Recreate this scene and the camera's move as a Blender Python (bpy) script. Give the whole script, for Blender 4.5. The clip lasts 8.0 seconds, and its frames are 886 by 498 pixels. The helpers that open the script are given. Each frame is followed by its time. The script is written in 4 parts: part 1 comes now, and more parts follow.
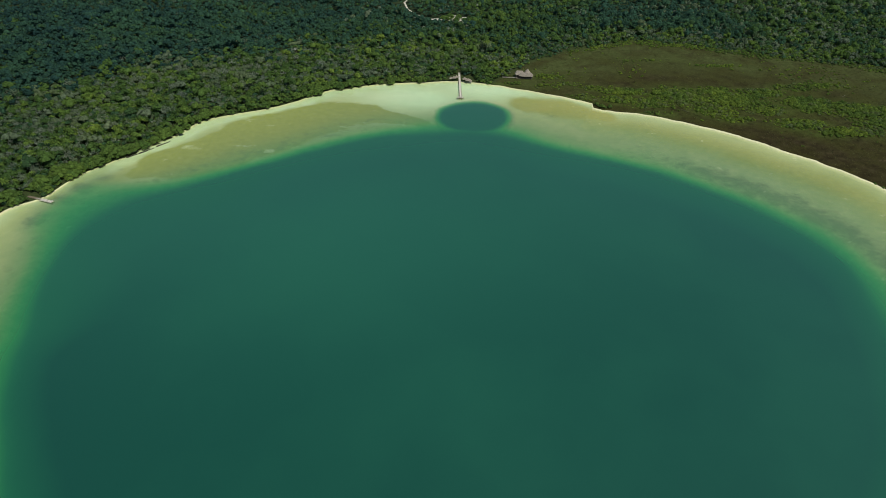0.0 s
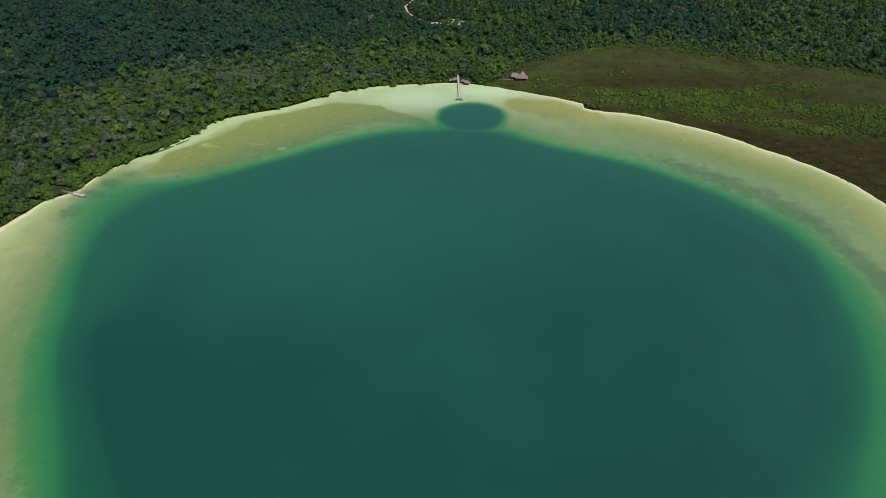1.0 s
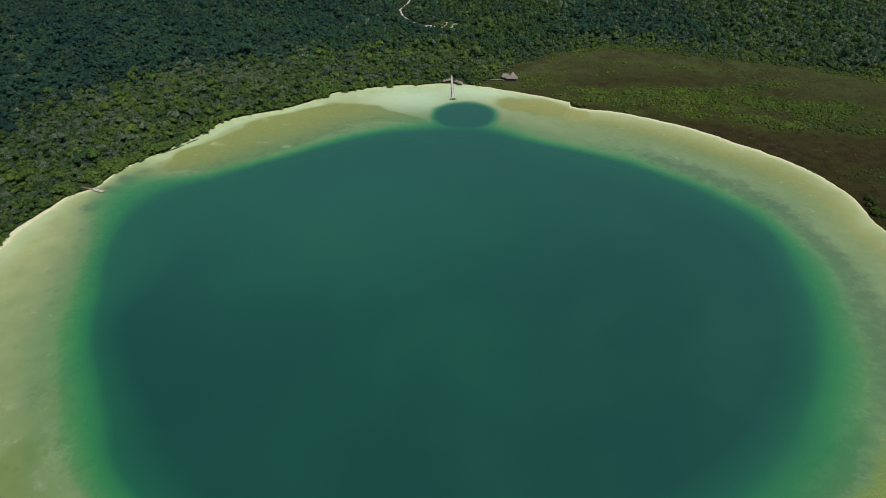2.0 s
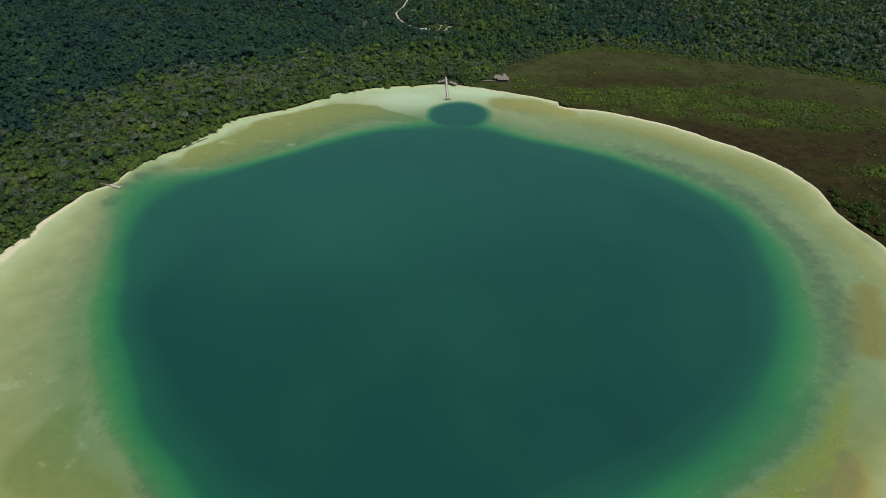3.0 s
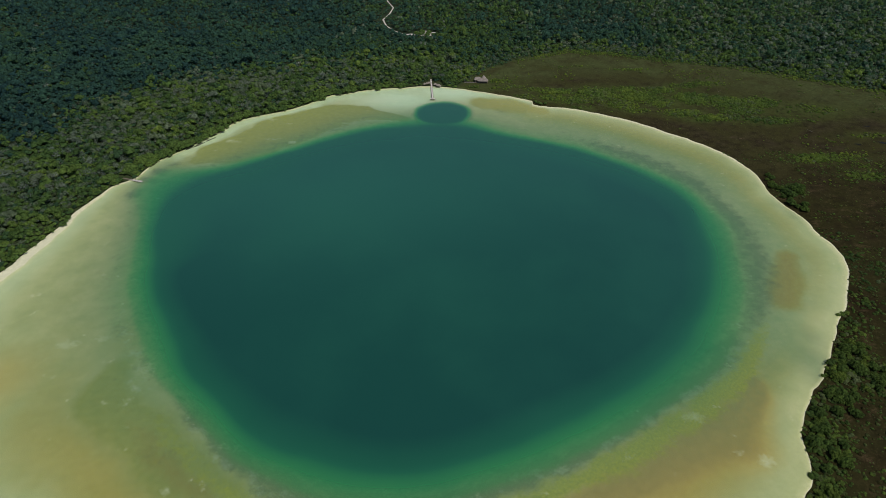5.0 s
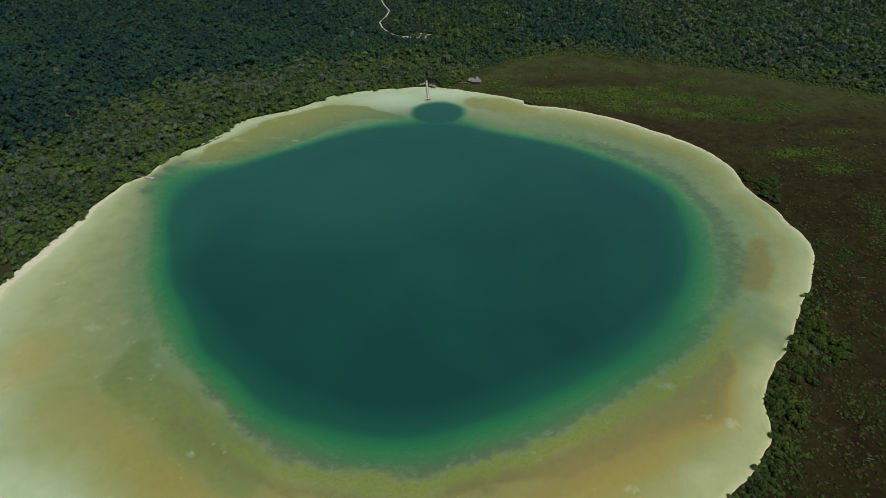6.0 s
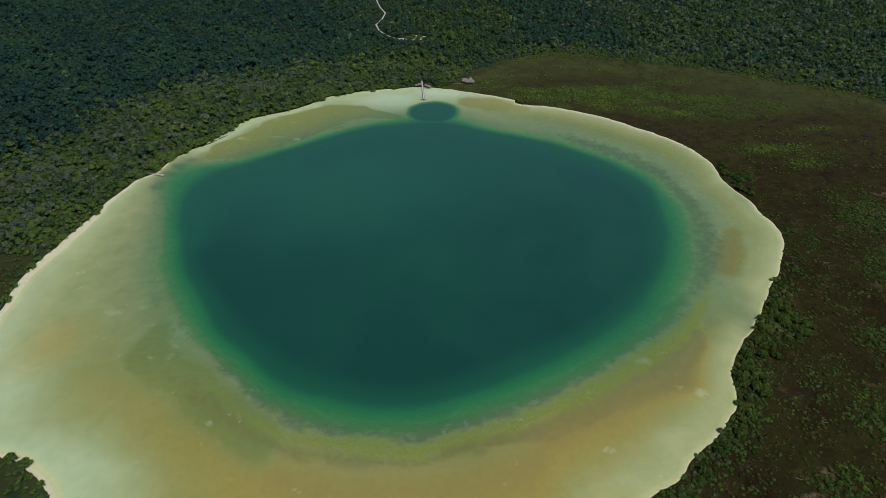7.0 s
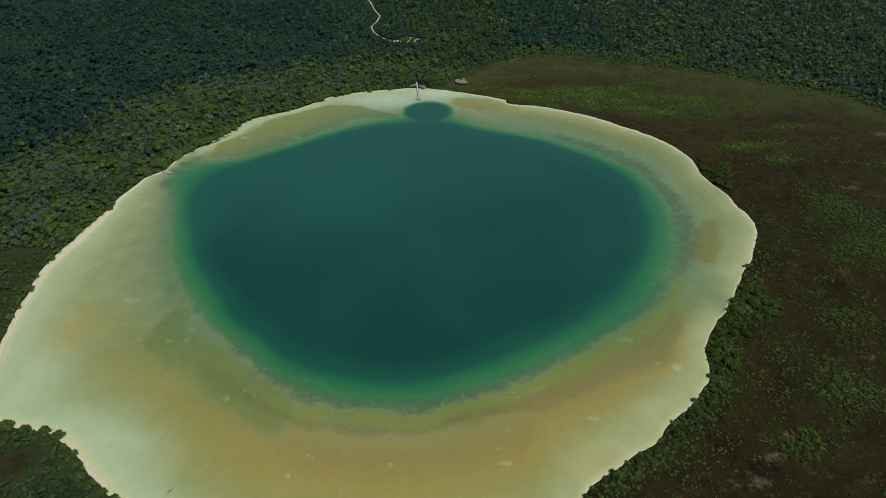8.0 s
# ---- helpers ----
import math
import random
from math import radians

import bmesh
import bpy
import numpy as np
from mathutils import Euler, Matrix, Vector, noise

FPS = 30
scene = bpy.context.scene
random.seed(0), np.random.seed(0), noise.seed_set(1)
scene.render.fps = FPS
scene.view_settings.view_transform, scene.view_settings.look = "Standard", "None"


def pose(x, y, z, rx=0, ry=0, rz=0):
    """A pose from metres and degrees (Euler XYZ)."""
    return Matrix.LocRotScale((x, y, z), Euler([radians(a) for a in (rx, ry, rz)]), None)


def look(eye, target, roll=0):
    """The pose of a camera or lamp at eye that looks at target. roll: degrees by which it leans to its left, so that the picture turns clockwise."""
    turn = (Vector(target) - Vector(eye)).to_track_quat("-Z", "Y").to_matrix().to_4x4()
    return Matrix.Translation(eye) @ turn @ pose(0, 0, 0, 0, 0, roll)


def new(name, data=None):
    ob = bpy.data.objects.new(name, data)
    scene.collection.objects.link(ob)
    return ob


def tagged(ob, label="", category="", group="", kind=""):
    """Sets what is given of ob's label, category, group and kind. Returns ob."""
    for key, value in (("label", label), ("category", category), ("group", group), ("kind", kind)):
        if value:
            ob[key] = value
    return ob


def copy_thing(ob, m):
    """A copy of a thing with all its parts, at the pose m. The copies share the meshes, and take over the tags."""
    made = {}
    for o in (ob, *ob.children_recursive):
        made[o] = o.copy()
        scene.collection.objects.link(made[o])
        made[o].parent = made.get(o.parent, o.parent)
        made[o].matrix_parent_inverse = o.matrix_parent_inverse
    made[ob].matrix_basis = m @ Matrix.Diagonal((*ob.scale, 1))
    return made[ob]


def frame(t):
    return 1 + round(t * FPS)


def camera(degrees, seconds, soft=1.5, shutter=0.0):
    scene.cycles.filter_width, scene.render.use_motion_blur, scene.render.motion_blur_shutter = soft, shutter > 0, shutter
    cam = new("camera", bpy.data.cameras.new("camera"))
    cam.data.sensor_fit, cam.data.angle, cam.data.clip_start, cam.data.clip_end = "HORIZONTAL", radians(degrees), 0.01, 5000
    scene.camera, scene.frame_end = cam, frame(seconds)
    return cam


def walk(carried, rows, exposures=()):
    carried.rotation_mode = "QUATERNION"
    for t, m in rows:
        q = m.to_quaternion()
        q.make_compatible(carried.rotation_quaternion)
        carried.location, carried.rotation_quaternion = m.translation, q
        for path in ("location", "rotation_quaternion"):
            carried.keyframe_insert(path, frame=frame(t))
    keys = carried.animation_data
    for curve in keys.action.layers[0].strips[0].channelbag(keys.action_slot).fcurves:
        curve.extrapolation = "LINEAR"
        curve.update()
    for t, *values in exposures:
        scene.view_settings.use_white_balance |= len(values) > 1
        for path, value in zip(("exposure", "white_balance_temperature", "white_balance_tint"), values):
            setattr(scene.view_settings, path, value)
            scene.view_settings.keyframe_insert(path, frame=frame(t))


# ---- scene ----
cam = camera(78, 8.0, soft=0.7)


def aim(t, x, y, z, yaw, pitch, roll):
    """A row of the flight: yaw clockwise from +y, pitch downwards."""
    a, p = radians(yaw), radians(pitch)
    way = Vector((math.sin(a) * math.cos(p), math.cos(a) * math.cos(p), -math.sin(p)))
    eye = Vector((x, y, z))
    return t, look(eye, eye + way * 100, roll)


PATH = [
    (0, -0.00, -136.21, 148.77, -1.910, 37.871, -0.098),
    (0.5, -0.36, -147.16, 154.23, -1.754, 37.951, -0.058),
    (1, -0.58, -158.41, 159.41, -1.694, 37.972, -0.055),
    (1.5, -0.50, -169.19, 163.67, -1.398, 37.956, -0.149),
    (3, -0.72, -201.75, 178.22, -0.433, 38.058, -0.157),
    (3.5, -0.26, -212.14, 182.81, -0.122, 38.060, -0.127),
    (4, 0.31, -223.02, 187.56, 0.200, 38.080, -0.218),
    (4.5, 0.52, -234.03, 191.85, 0.653, 38.019, -0.241),
    (6, -0.74, -267.22, 205.89, 1.651, 38.045, -0.222),
    (6.5, -0.28, -277.96, 210.27, 1.851, 38.051, -0.241),
    (7, -0.66, -288.94, 215.04, 2.131, 38.076, -0.263),
    (7.5, -2.04, -299.73, 219.93, 2.570, 38.090, -0.141),
    (8, -4.21, -310.60, 224.41, 3.126, 38.071, 0.010),
]
walk(cam, [aim(*row) for row in PATH], [(0, 0.09, 6770, 1.5), (0.6, 0.08, 6700, 5.5), (1.5, 0.06, 6570, 9.5), (3.5, -0.11, 6410, 13), (4.5, -0.19, 6350, 13.5), (6.5, -0.34, 6290, 13), (8, -0.355, 6260, 14)])

# ---- daylight ----
SUN_WAY = Vector((0.42, -0.30, 0.86)).normalized()
world = bpy.data.worlds.new("sky")
scene.world = world
world.use_nodes = True
wn = world.node_tree
sky = wn.nodes.new("ShaderNodeTexSky")
sky.sky_type = "NISHITA"
sky.sun_disc = False
sky.sun_elevation = math.asin(SUN_WAY.z)
sky.sun_rotation = math.atan2(SUN_WAY.x, SUN_WAY.y)
wn.nodes["Background"].inputs["Strength"].default_value = 0.088
wn.links.new(sky.outputs["Color"], wn.nodes["Background"].inputs["Color"])
sun = new("sun", bpy.data.lights.new("sun", "SUN"))
sun.data.energy = 2.95
sun.data.angle = radians(0.6)
sun.data.color = (1.0, 0.95, 0.86)
sun.matrix_world = look((200, -150, 500), Vector((200, -150, 500)) - SUN_WAY)


# ---- material helpers ----
class Shade:
    """A node material under construction."""

    def __init__(self, name):
        self.mat = bpy.data.materials.new(name)
        self.mat.use_nodes = True
        self.tree = self.mat.node_tree
        self.bsdf = self.tree.nodes["Principled BSDF"]
        self.out = self.tree.nodes["Material Output"]

    def node(self, kind, **sets):
        n = self.tree.nodes.new(kind)
        for key, value in sets.items():
            if key.startswith("in_"):
                n.inputs[key[3:].replace("_", " ").title()].default_value = value
            else:
                setattr(n, key, value)
        return n

    def link(self, a, b):
        self.tree.links.new(a, b)

    def where(self):
        return self.node("ShaderNodeNewGeometry").outputs["Position"]

    def stretched(self, by):
        m = self.node("ShaderNodeMapping")
        m.inputs["Scale"].default_value = by
        self.link(self.where(), m.inputs["Vector"])
        return m.outputs[0]

    def noise(self, scale, detail=4.0, rough=0.55, vec=None):
        n = self.node("ShaderNodeTexNoise", in_scale=scale, in_detail=detail, in_roughness=rough)
        self.link(vec or self.where(), n.inputs["Vector"])
        return n.outputs["Fac"]

    def ramp(self, fac, stops):
        n = self.node("ShaderNodeValToRGB")
        e = n.color_ramp.elements
        while len(e) < len(stops):
            e.new(0.5)
        for el, (p, c) in zip(e, stops):
            el.position = p
            el.color = (*c, 1) if len(c) == 3 else c
        self.link(fac, n.inputs["Fac"])
        return n.outputs["Color"]

    def math(self, op, a, b=0.0, c=None, clamp=False):
        n = self.node("ShaderNodeMath", operation=op, use_clamp=clamp)
        for i, v in enumerate((a, b) if c is None else (a, b, c)):
            if isinstance(v, (int, float)):
                n.inputs[i].default_value = v
            else:
                self.link(v, n.inputs[i])
        return n.outputs[0]

    def mix(self, fac, a, b, blend="MIX"):
        n = self.node("ShaderNodeMix", data_type="RGBA", blend_type=blend)
        for i, v in ((0, fac), (6, a), (7, b)):
            if isinstance(v, (int, float)):
                n.inputs[i].default_value = v
            elif isinstance(v, tuple):
                n.inputs[i].default_value = (*v, 1)
            else:
                self.link(v, n.inputs[i])
        return n.outputs[2]

    def attr(self, name):
        return self.node("ShaderNodeAttribute", attribute_name=name).outputs["Fac"]

    def bump(self, height, strength=0.4, dist=0.1):
        n = self.node("ShaderNodeBump", in_strength=strength, in_distance=dist)
        self.link(height, n.inputs["Height"])
        self.link(n.outputs["Normal"], self.bsdf.inputs["Normal"])

    def done(self, color, rough=0.8, spec=0.3):
        self.bsdf.inputs["Roughness"].default_value = rough
        self.bsdf.inputs["Specular IOR Level"].default_value = spec
        if isinstance(color, tuple):
            self.bsdf.inputs["Base Color"].default_value = (*color, 1)
        else:
            self.link(color, self.bsdf.inputs["Base Color"])
        return self.mat


# ---- materials ----
def make_ground():
    s = Shade("ground")
    fine, mid, wide = s.noise(1.6, 5), s.noise(0.25, 5), s.noise(0.035, 5)
    soil = s.ramp(mid, [(0.3, (0.019, 0.015, 0.008)), (0.5, (0.034, 0.027, 0.013)), (0.7, (0.056, 0.046, 0.024))])
    sedge = s.ramp(fine, [(0.3, (0.023, 0.023, 0.007)), (0.55, (0.041, 0.039, 0.012)), (0.75, (0.064, 0.058, 0.020))])
    meadow = s.ramp(s.noise(0.5, 5, 0.7), [(0.3, (0.036, 0.046, 0.014)), (0.7, (0.080, 0.096, 0.033))])
    green = s.ramp(mid, [(0.3, (0.042, 0.066, 0.014)), (0.7, (0.082, 0.122, 0.027))])
    # dark brown soil, deepened further by cloud shade painted into its colour
    soil = s.mix(s.attr("shaded_peat"), soil, s.ramp(mid, [(0.3, (0.0065, 0.0042, 0.0018)), (0.7, (0.0255, 0.0165, 0.0072))]))
    sedge = s.mix(s.math("MULTIPLY", s.attr("shaded_peat"), 0.5), sedge, soil)
    marsh = s.mix(s.ramp(wide, [(0.34, (0, 0, 0)), (0.54, (1, 1, 1))]), soil, sedge)
    mossy = s.ramp(s.noise(0.4, 6, 0.7), [(0.3, (0.011, 0.012, 0.003)), (0.7, (0.038, 0.037, 0.009))])
    mossy_at = s.math("MULTIPLY", s.attr("shaded_peat"), s.ramp(s.noise(0.055, 6, 0.65), [(0.44, (0, 0, 0)), (0.57, (0.9, 0.9, 0.9))]))
    marsh = s.mix(mossy_at, marsh, mossy)
    marsh = s.mix(s.ramp(s.noise(0.11, 7, 0.72), [(0.46, (0, 0, 0)), (0.62, (0.6, 0.6, 0.6))]), marsh, (0.016, 0.0105, 0.0060))
    marsh = s.mix(s.ramp(s.noise(0.7, 7, 0.8), [(0.55, (0, 0, 0)), (0.70, (0.55, 0.55, 0.55))]), marsh, (0.085, 0.074, 0.030))
    marsh = s.mix(s.math("MULTIPLY", s.attr("lush"), s.ramp(mid, [(0.22, (0, 0, 0)), (0.5, (1, 1, 1))])), marsh, green)
    marsh = s.mix(s.math("MULTIPLY", s.attr("meadow"), s.ramp(s.noise(0.045, 7, 0.7), [(0.38, (0.25, 0.25, 0.25)), (0.58, (0.95, 0.95, 0.95))])), marsh, meadow)
    straw = s.math("MULTIPLY", s.attr("shaded_peat"), s.ramp(s.noise(0.075, 8, 0.78, s.stretched((1.0, 1.6, 1.0))), [(0.555, (0, 0, 0)), (0.65, (0.65, 0.65, 0.65))]))
    marsh = s.mix(straw, marsh, s.ramp(fine, [(0.3, (0.055, 0.036, 0.016)), (0.7, (0.13, 0.092, 0.046))]))
    litter = s.ramp(mid, [(0.3, (0.016, 0.028, 0.015)), (0.7, (0.040, 0.056, 0.026))])
    litter = s.mix(s.attr("belt"), litter, s.ramp(s.noise(0.7, 5, 0.7), [(0.3, (0.024, 0.038, 0.014)), (0.7, (0.056, 0.072, 0.028))]))
    litter = s.mix(s.attr("canopy"), litter, s.ramp(s.noise(0.12, 6, 0.7), [(0.35, (0.010, 0.024, 0.012)), (0.65, (0.030, 0.062, 0.024))]))
    land = s.mix(s.attr("marsh"), litter, marsh)
    pale = s.ramp(fine, [(0.3, (0.085, 0.060, 0.032)), (0.7, (0.215, 0.165, 0.10))])
    ragged = s.math("MULTIPLY_ADD", s.math("SUBTRACT", s.noise(0.32, 7, 0.78), 0.5), 2.6, s.attr("bare"))
    land = s.mix(s.ramp(ragged, [(0.50, (0, 0, 0)), (1.0, (0.85, 0.85, 0.85))]), land, pale)
    sand = s.ramp(s.noise(0.6, 6), [(0.3, (0.585, 0.575, 0.36)), (0.7, (0.72, 0.70, 0.48))])
    wet = s.ramp(s.math("MULTIPLY_ADD", s.math("SUBTRACT", s.noise(0.35, 5, 0.65), 0.5), 0.9, s.attr("beach")), [(0.44, (0, 0, 0)), (0.56, (1, 1, 1))])
    land = s.mix(wet, land, sand)
    # the lagoon bed: marl, ochre algal mats, grey weed along the drop, silt below
    marl = s.ramp(s.noise(0.08, 6, 0.6), [(0.3, (0.345, 0.400, 0.200)), (0.5, (0.405, 0.445, 0.235)), (0.7, (0.465, 0.485, 0.275))])
    marl = s.mix(s.math("MULTIPLY", s.attr("milk"), 0.9), marl, s.ramp(s.noise(0.2, 5), [(0.3, (0.52, 0.635, 0.50)), (0.7, (0.60, 0.71, 0.57))]))
    och = s.math("MULTIPLY_ADD", s.math("SUBTRACT", s.noise(0.045, 6, 0.62), 0.5), 0.45, s.attr("ochre"))
    mat_col = s.ramp(s.noise(0.3, 5), [(0.3, (0.268, 0.298, 0.060)), (0.7, (0.330, 0.358, 0.090))])
    bed = s.mix(s.ramp(och, [(0.10, (0, 0, 0)), (0.75, (1, 1, 1))]), marl, mat_col)
    rust = s.math("MULTIPLY_ADD", s.math("SUBTRACT", s.noise(0.06, 6, 0.65), 0.5), 0.30, s.attr("rust"))
    bed = s.mix(s.ramp(rust, [(0.12, (0, 0, 0)), (0.85, (1, 1, 1))]), bed, s.ramp(s.noise(0.4, 5), [(0.3, (0.460, 0.358, 0.088)), (0.7, (0.500, 0.400, 0.108))]))
    bed = s.mix(s.ramp(rust, [(0.70, (0, 0, 0)), (1.10, (0.62, 0.62, 0.62))]), bed, s.ramp(s.noise(0.25, 6, 0.65), [(0.3, (0.272, 0.196, 0.048)), (0.7, (0.345, 0.258, 0.070))]))
    bed = s.mix(s.math("MULTIPLY", s.attr("slope"), s.ramp(s.noise(0.25, 6, 0.7), [(0.3, (1, 1, 1)), (0.65, (0.45, 0.45, 0.45))])), bed, (0.100, 0.255, 0.098))
    crust = s.math("MULTIPLY_ADD", s.math("SUBTRACT", s.noise(0.35, 7, 0.75), 0.5), 1.2, s.attr("crust"))
    bed = s.mix(s.ramp(crust, [(0.25, (0, 0, 0)), (0.90, (0.8, 0.8, 0.8))]), bed, (0.275, 0.225, 0.036))
    moss = s.math("MULTIPLY_ADD", s.math("SUBTRACT", s.noise(0.22, 8, 0.82), 0.5), 2.6, s.attr("moss"))
    bed = s.mix(s.ramp(moss, [(0.28, (0, 0, 0)), (1.05, (0.85, 0.85, 0.85))]), bed, s.ramp(s.noise(0.9, 5, 0.7), [(0.3, (0.24, 0.28, 0.002)), (0.7, (0.47, 0.48, 0.006))]))
    weed = s.math("MULTIPLY_ADD", s.math("SUBTRACT", s.noise(1.0, 6, 0.7, s.stretched((0.13, 0.15, 1.0))), 0.5), 1.9, s.attr("weed"))
    bed = s.mix(s.ramp(weed, [(0.42, (0, 0, 0)), (1.05, (0.68, 0.68, 0.68))]), bed, (0.066, 0.098, 0.044))
    spots = s.math("MULTIPLY", s.ramp(s.noise(0.13, 3, 0.5), [(0.66, (0, 0, 0)), (0.72, (1, 1, 1))]), s.ramp(s.noise(0.6, 5, 0.7), [(0.45, (0, 0, 0)), (0.6, (1, 1, 1))]))
    bed = s.mix(s.math("MULTIPLY", spots, 0.55), bed, (0.66, 0.66, 0.50))
    whites = s.math("MULTIPLY_ADD", s.math("SUBTRACT", s.noise(0.5, 6, 0.7), 0.5), 1.3, s.attr("white"))
    bed = s.mix(s.ramp(whites, [(0.42, (0, 0, 0)), (1.1, (0.8, 0.8, 0.8))]), bed, (0.60, 0.64, 0.50))
    wisp = s.math("MULTIPLY_ADD", s.math("SUBTRACT", s.noise(0.14, 7, 0.68), 0.5), 1.7, s.attr("wisp"))
    bed = s.mix(s.ramp(wisp, [(0.45, (0, 0, 0)), (0.95, (0.75, 0.75, 0.75))]), bed, (0.46, 0.55, 0.46))
    bed = s.mix(s.attr("rim"), bed, sand)
    col = s.mix(s.attr("under"), land, bed)
    s.bump(s.noise(2.2, 6, 0.7), 0.5, 0.25)
    return s.done(col, 0.95, 0.04)


def make_water():
    s = Shade("lagoon_water")
    s.tree.nodes.remove(s.bsdf)
    depth = s.attr("depth")
    patch = s.noise(0.012, 4, 0.5)
    murk = s.ramp(s.math("DIVIDE", depth, 10.0), [
        (0.0, (0.34, 0.41, 0.21)), (0.09, (0.19, 0.325, 0.15)), (0.19, (0.080, 0.305, 0.098)),
        (0.36, (0.029, 0.230, 0.072)), (0.62, (0.0120, 0.118, 0.057)), (0.95, (0.0056, 0.060, 0.041))])
    # lighter teal over deep water stands in for reflected sky and clouds
    murk = s.mix(s.math("MULTIPLY", s.attr("sky_sheen"), s.ramp(s.math("DIVIDE", depth, 10.0), [(0.45, (0, 0, 0)), (0.85, (1, 1, 1))])), murk, s.mix(0.75, murk, (0.0165, 0.113, 0.072)))
    # loose lighter blotches painted in as soft cloud reflections
    murk = s.mix(s.ramp(patch, [(0.44, (0, 0, 0)), (0.68, (0.45, 0.45, 0.45))]), murk, s.mix(0.6, murk, (0.017, 0.118, 0.068)))
    veil = s.math("SUBTRACT", 1.0, s.math("EXPONENT", s.math("MULTIPLY", depth, -0.42)))
    clear = s.node("ShaderNodeBsdfTransparent")
    clear.inputs["Color"].default_value = (0.96, 0.985, 0.92, 1)
    milky = s.node("ShaderNodeBsdfDiffuse")
    s.link(murk, milky.inputs["Color"])
    body = s.node("ShaderNodeMixShader")
    s.link(veil, body.inputs[0]), s.link(clear.outputs[0], body.inputs[1]), s.link(milky.outputs[0], body.inputs[2])
    gloss = s.node("ShaderNodeBsdfGlossy", in_roughness=0.18)
    gloss.inputs["Color"].default_value = (1, 1, 1, 1)
    ripple = s.node("ShaderNodeBump", in_strength=0.35, in_distance=0.12)
    s.link(s.noise(1.1, 3), ripple.inputs["Height"])
    s.link(ripple.outputs[0], gloss.inputs["Normal"])
    fres = s.node("ShaderNodeFresnel")
    fres.inputs["IOR"].default_value = 1.56
    top = s.node("ShaderNodeMixShader")
    s.link(fres.outputs[0], top.inputs[0]), s.link(body.outputs[0], top.inputs[1]), s.link(gloss.outputs[0], top.inputs[2])
    s.link(top.outputs[0], s.out.inputs["Surface"])
    return s.mat


def make_foliage(name, tone):
    s = Shade(name)
    hue = s.attr("hue")
    # the lowest hues are bluer, with distance haze put into the colour
    col = s.ramp(hue, [
        (0.00, (0.023, 0.062, 0.060)), (0.25, (0.045, 0.105, 0.066)), (0.37, (0.056, 0.106, 0.034)), (0.45, (0.082, 0.147, 0.040)), (0.62, (0.139, 0.213, 0.046)), (0.72, (0.189, 0.257, 0.049)),
        (0.79, (0.052, 0.044, 0.018)), (0.84, (0.103, 0.150, 0.062)), (0.90, (0.138, 0.182, 0.126)), (1.00, (0.240, 0.270, 0.240))])
    island = s.node("ShaderNodeNewGeometry").outputs["Random Per Island"]
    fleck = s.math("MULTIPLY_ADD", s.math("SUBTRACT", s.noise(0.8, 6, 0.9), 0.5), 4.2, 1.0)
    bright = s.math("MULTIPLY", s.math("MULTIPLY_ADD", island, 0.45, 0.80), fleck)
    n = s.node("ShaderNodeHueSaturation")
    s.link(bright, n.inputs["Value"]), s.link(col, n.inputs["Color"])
    wide = s.ramp(s.noise(0.02, 4), [(0.3, tuple(a * b for a, b in zip(tone, (0.82, 0.86, 0.9)))), (0.7, tuple(a * b for a, b in zip(tone, (1.15, 1.1, 0.95))))])
    col = s.mix(1.0, n.outputs["Color"], wide, "MULTIPLY")
    s.bump(s.noise(0.9, 5, 0.8), 1.0, 1.0)
    mat = s.done(col, 0.78, 0.08)
    # leaves let some of the light through
    glow = s.node("ShaderNodeBsdfTranslucent")
    s.link(s.mix(1.0, col, (1.15, 1.2, 0.75), "MULTIPLY"), glow.inputs["Color"])
    leaf = s.node("ShaderNodeMixShader")
    leaf.inputs[0].default_value = 0.32
    s.link(s.bsdf.outputs[0], leaf.inputs[1]), s.link(glow.outputs[0], leaf.inputs[2])
    s.link(leaf.outputs[0], s.out.inputs["Surface"])
    return mat


def make_plain(name, dark, light, scale, rough=0.85, bump=0.4, stretch=None):
    s = Shade(name)
    vec = None
    if stretch:
        m = s.node("ShaderNodeMapping")
        m.inputs["Scale"].default_value = stretch
        s.link(s.node("ShaderNodeTexCoord").outputs["Object"], m.inputs["Vector"])
        vec = m.outputs[0]
    a = s.noise(scale, 6, 0.65, vec)
    col = s.ramp(a, [(0.3, dark), (0.7, light)])
    stain = s.ramp(s.noise(scale * 0.15, 4), [(0.35, (0.72, 0.72, 0.72)), (0.65, (1.08, 1.06, 1.04))])
    col = s.mix(1.0, col, stain, "MULTIPLY")
    rnd = s.node("ShaderNodeObjectInfo").outputs["Random"]
    shade = s.math("MULTIPLY_ADD", rnd, 0.35, 0.82)
    n = s.node("ShaderNodeHueSaturation")
    s.link(shade, n.inputs["Value"]), s.link(col, n.inputs["Color"])
    s.bump(a, bump, 0.03)
    return s.done(n.outputs["Color"], rough, 0.25)


M_GROUND = make_ground()
M_WATER = make_water()
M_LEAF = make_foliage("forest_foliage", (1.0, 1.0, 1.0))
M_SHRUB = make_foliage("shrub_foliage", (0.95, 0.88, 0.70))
M_SEDGE = make_plain("sedge", (0.060, 0.062, 0.022), (0.135, 0.135, 0.050), 0.35, 0.9, 0.2)
M_BARK = make_plain("bark", (0.07, 0.055, 0.04), (0.20, 0.17, 0.13), 6.0)
M_DEAD = make_plain("dead_wood", (0.20, 0.18, 0.15), (0.38, 0.35, 0.30), 5.0)
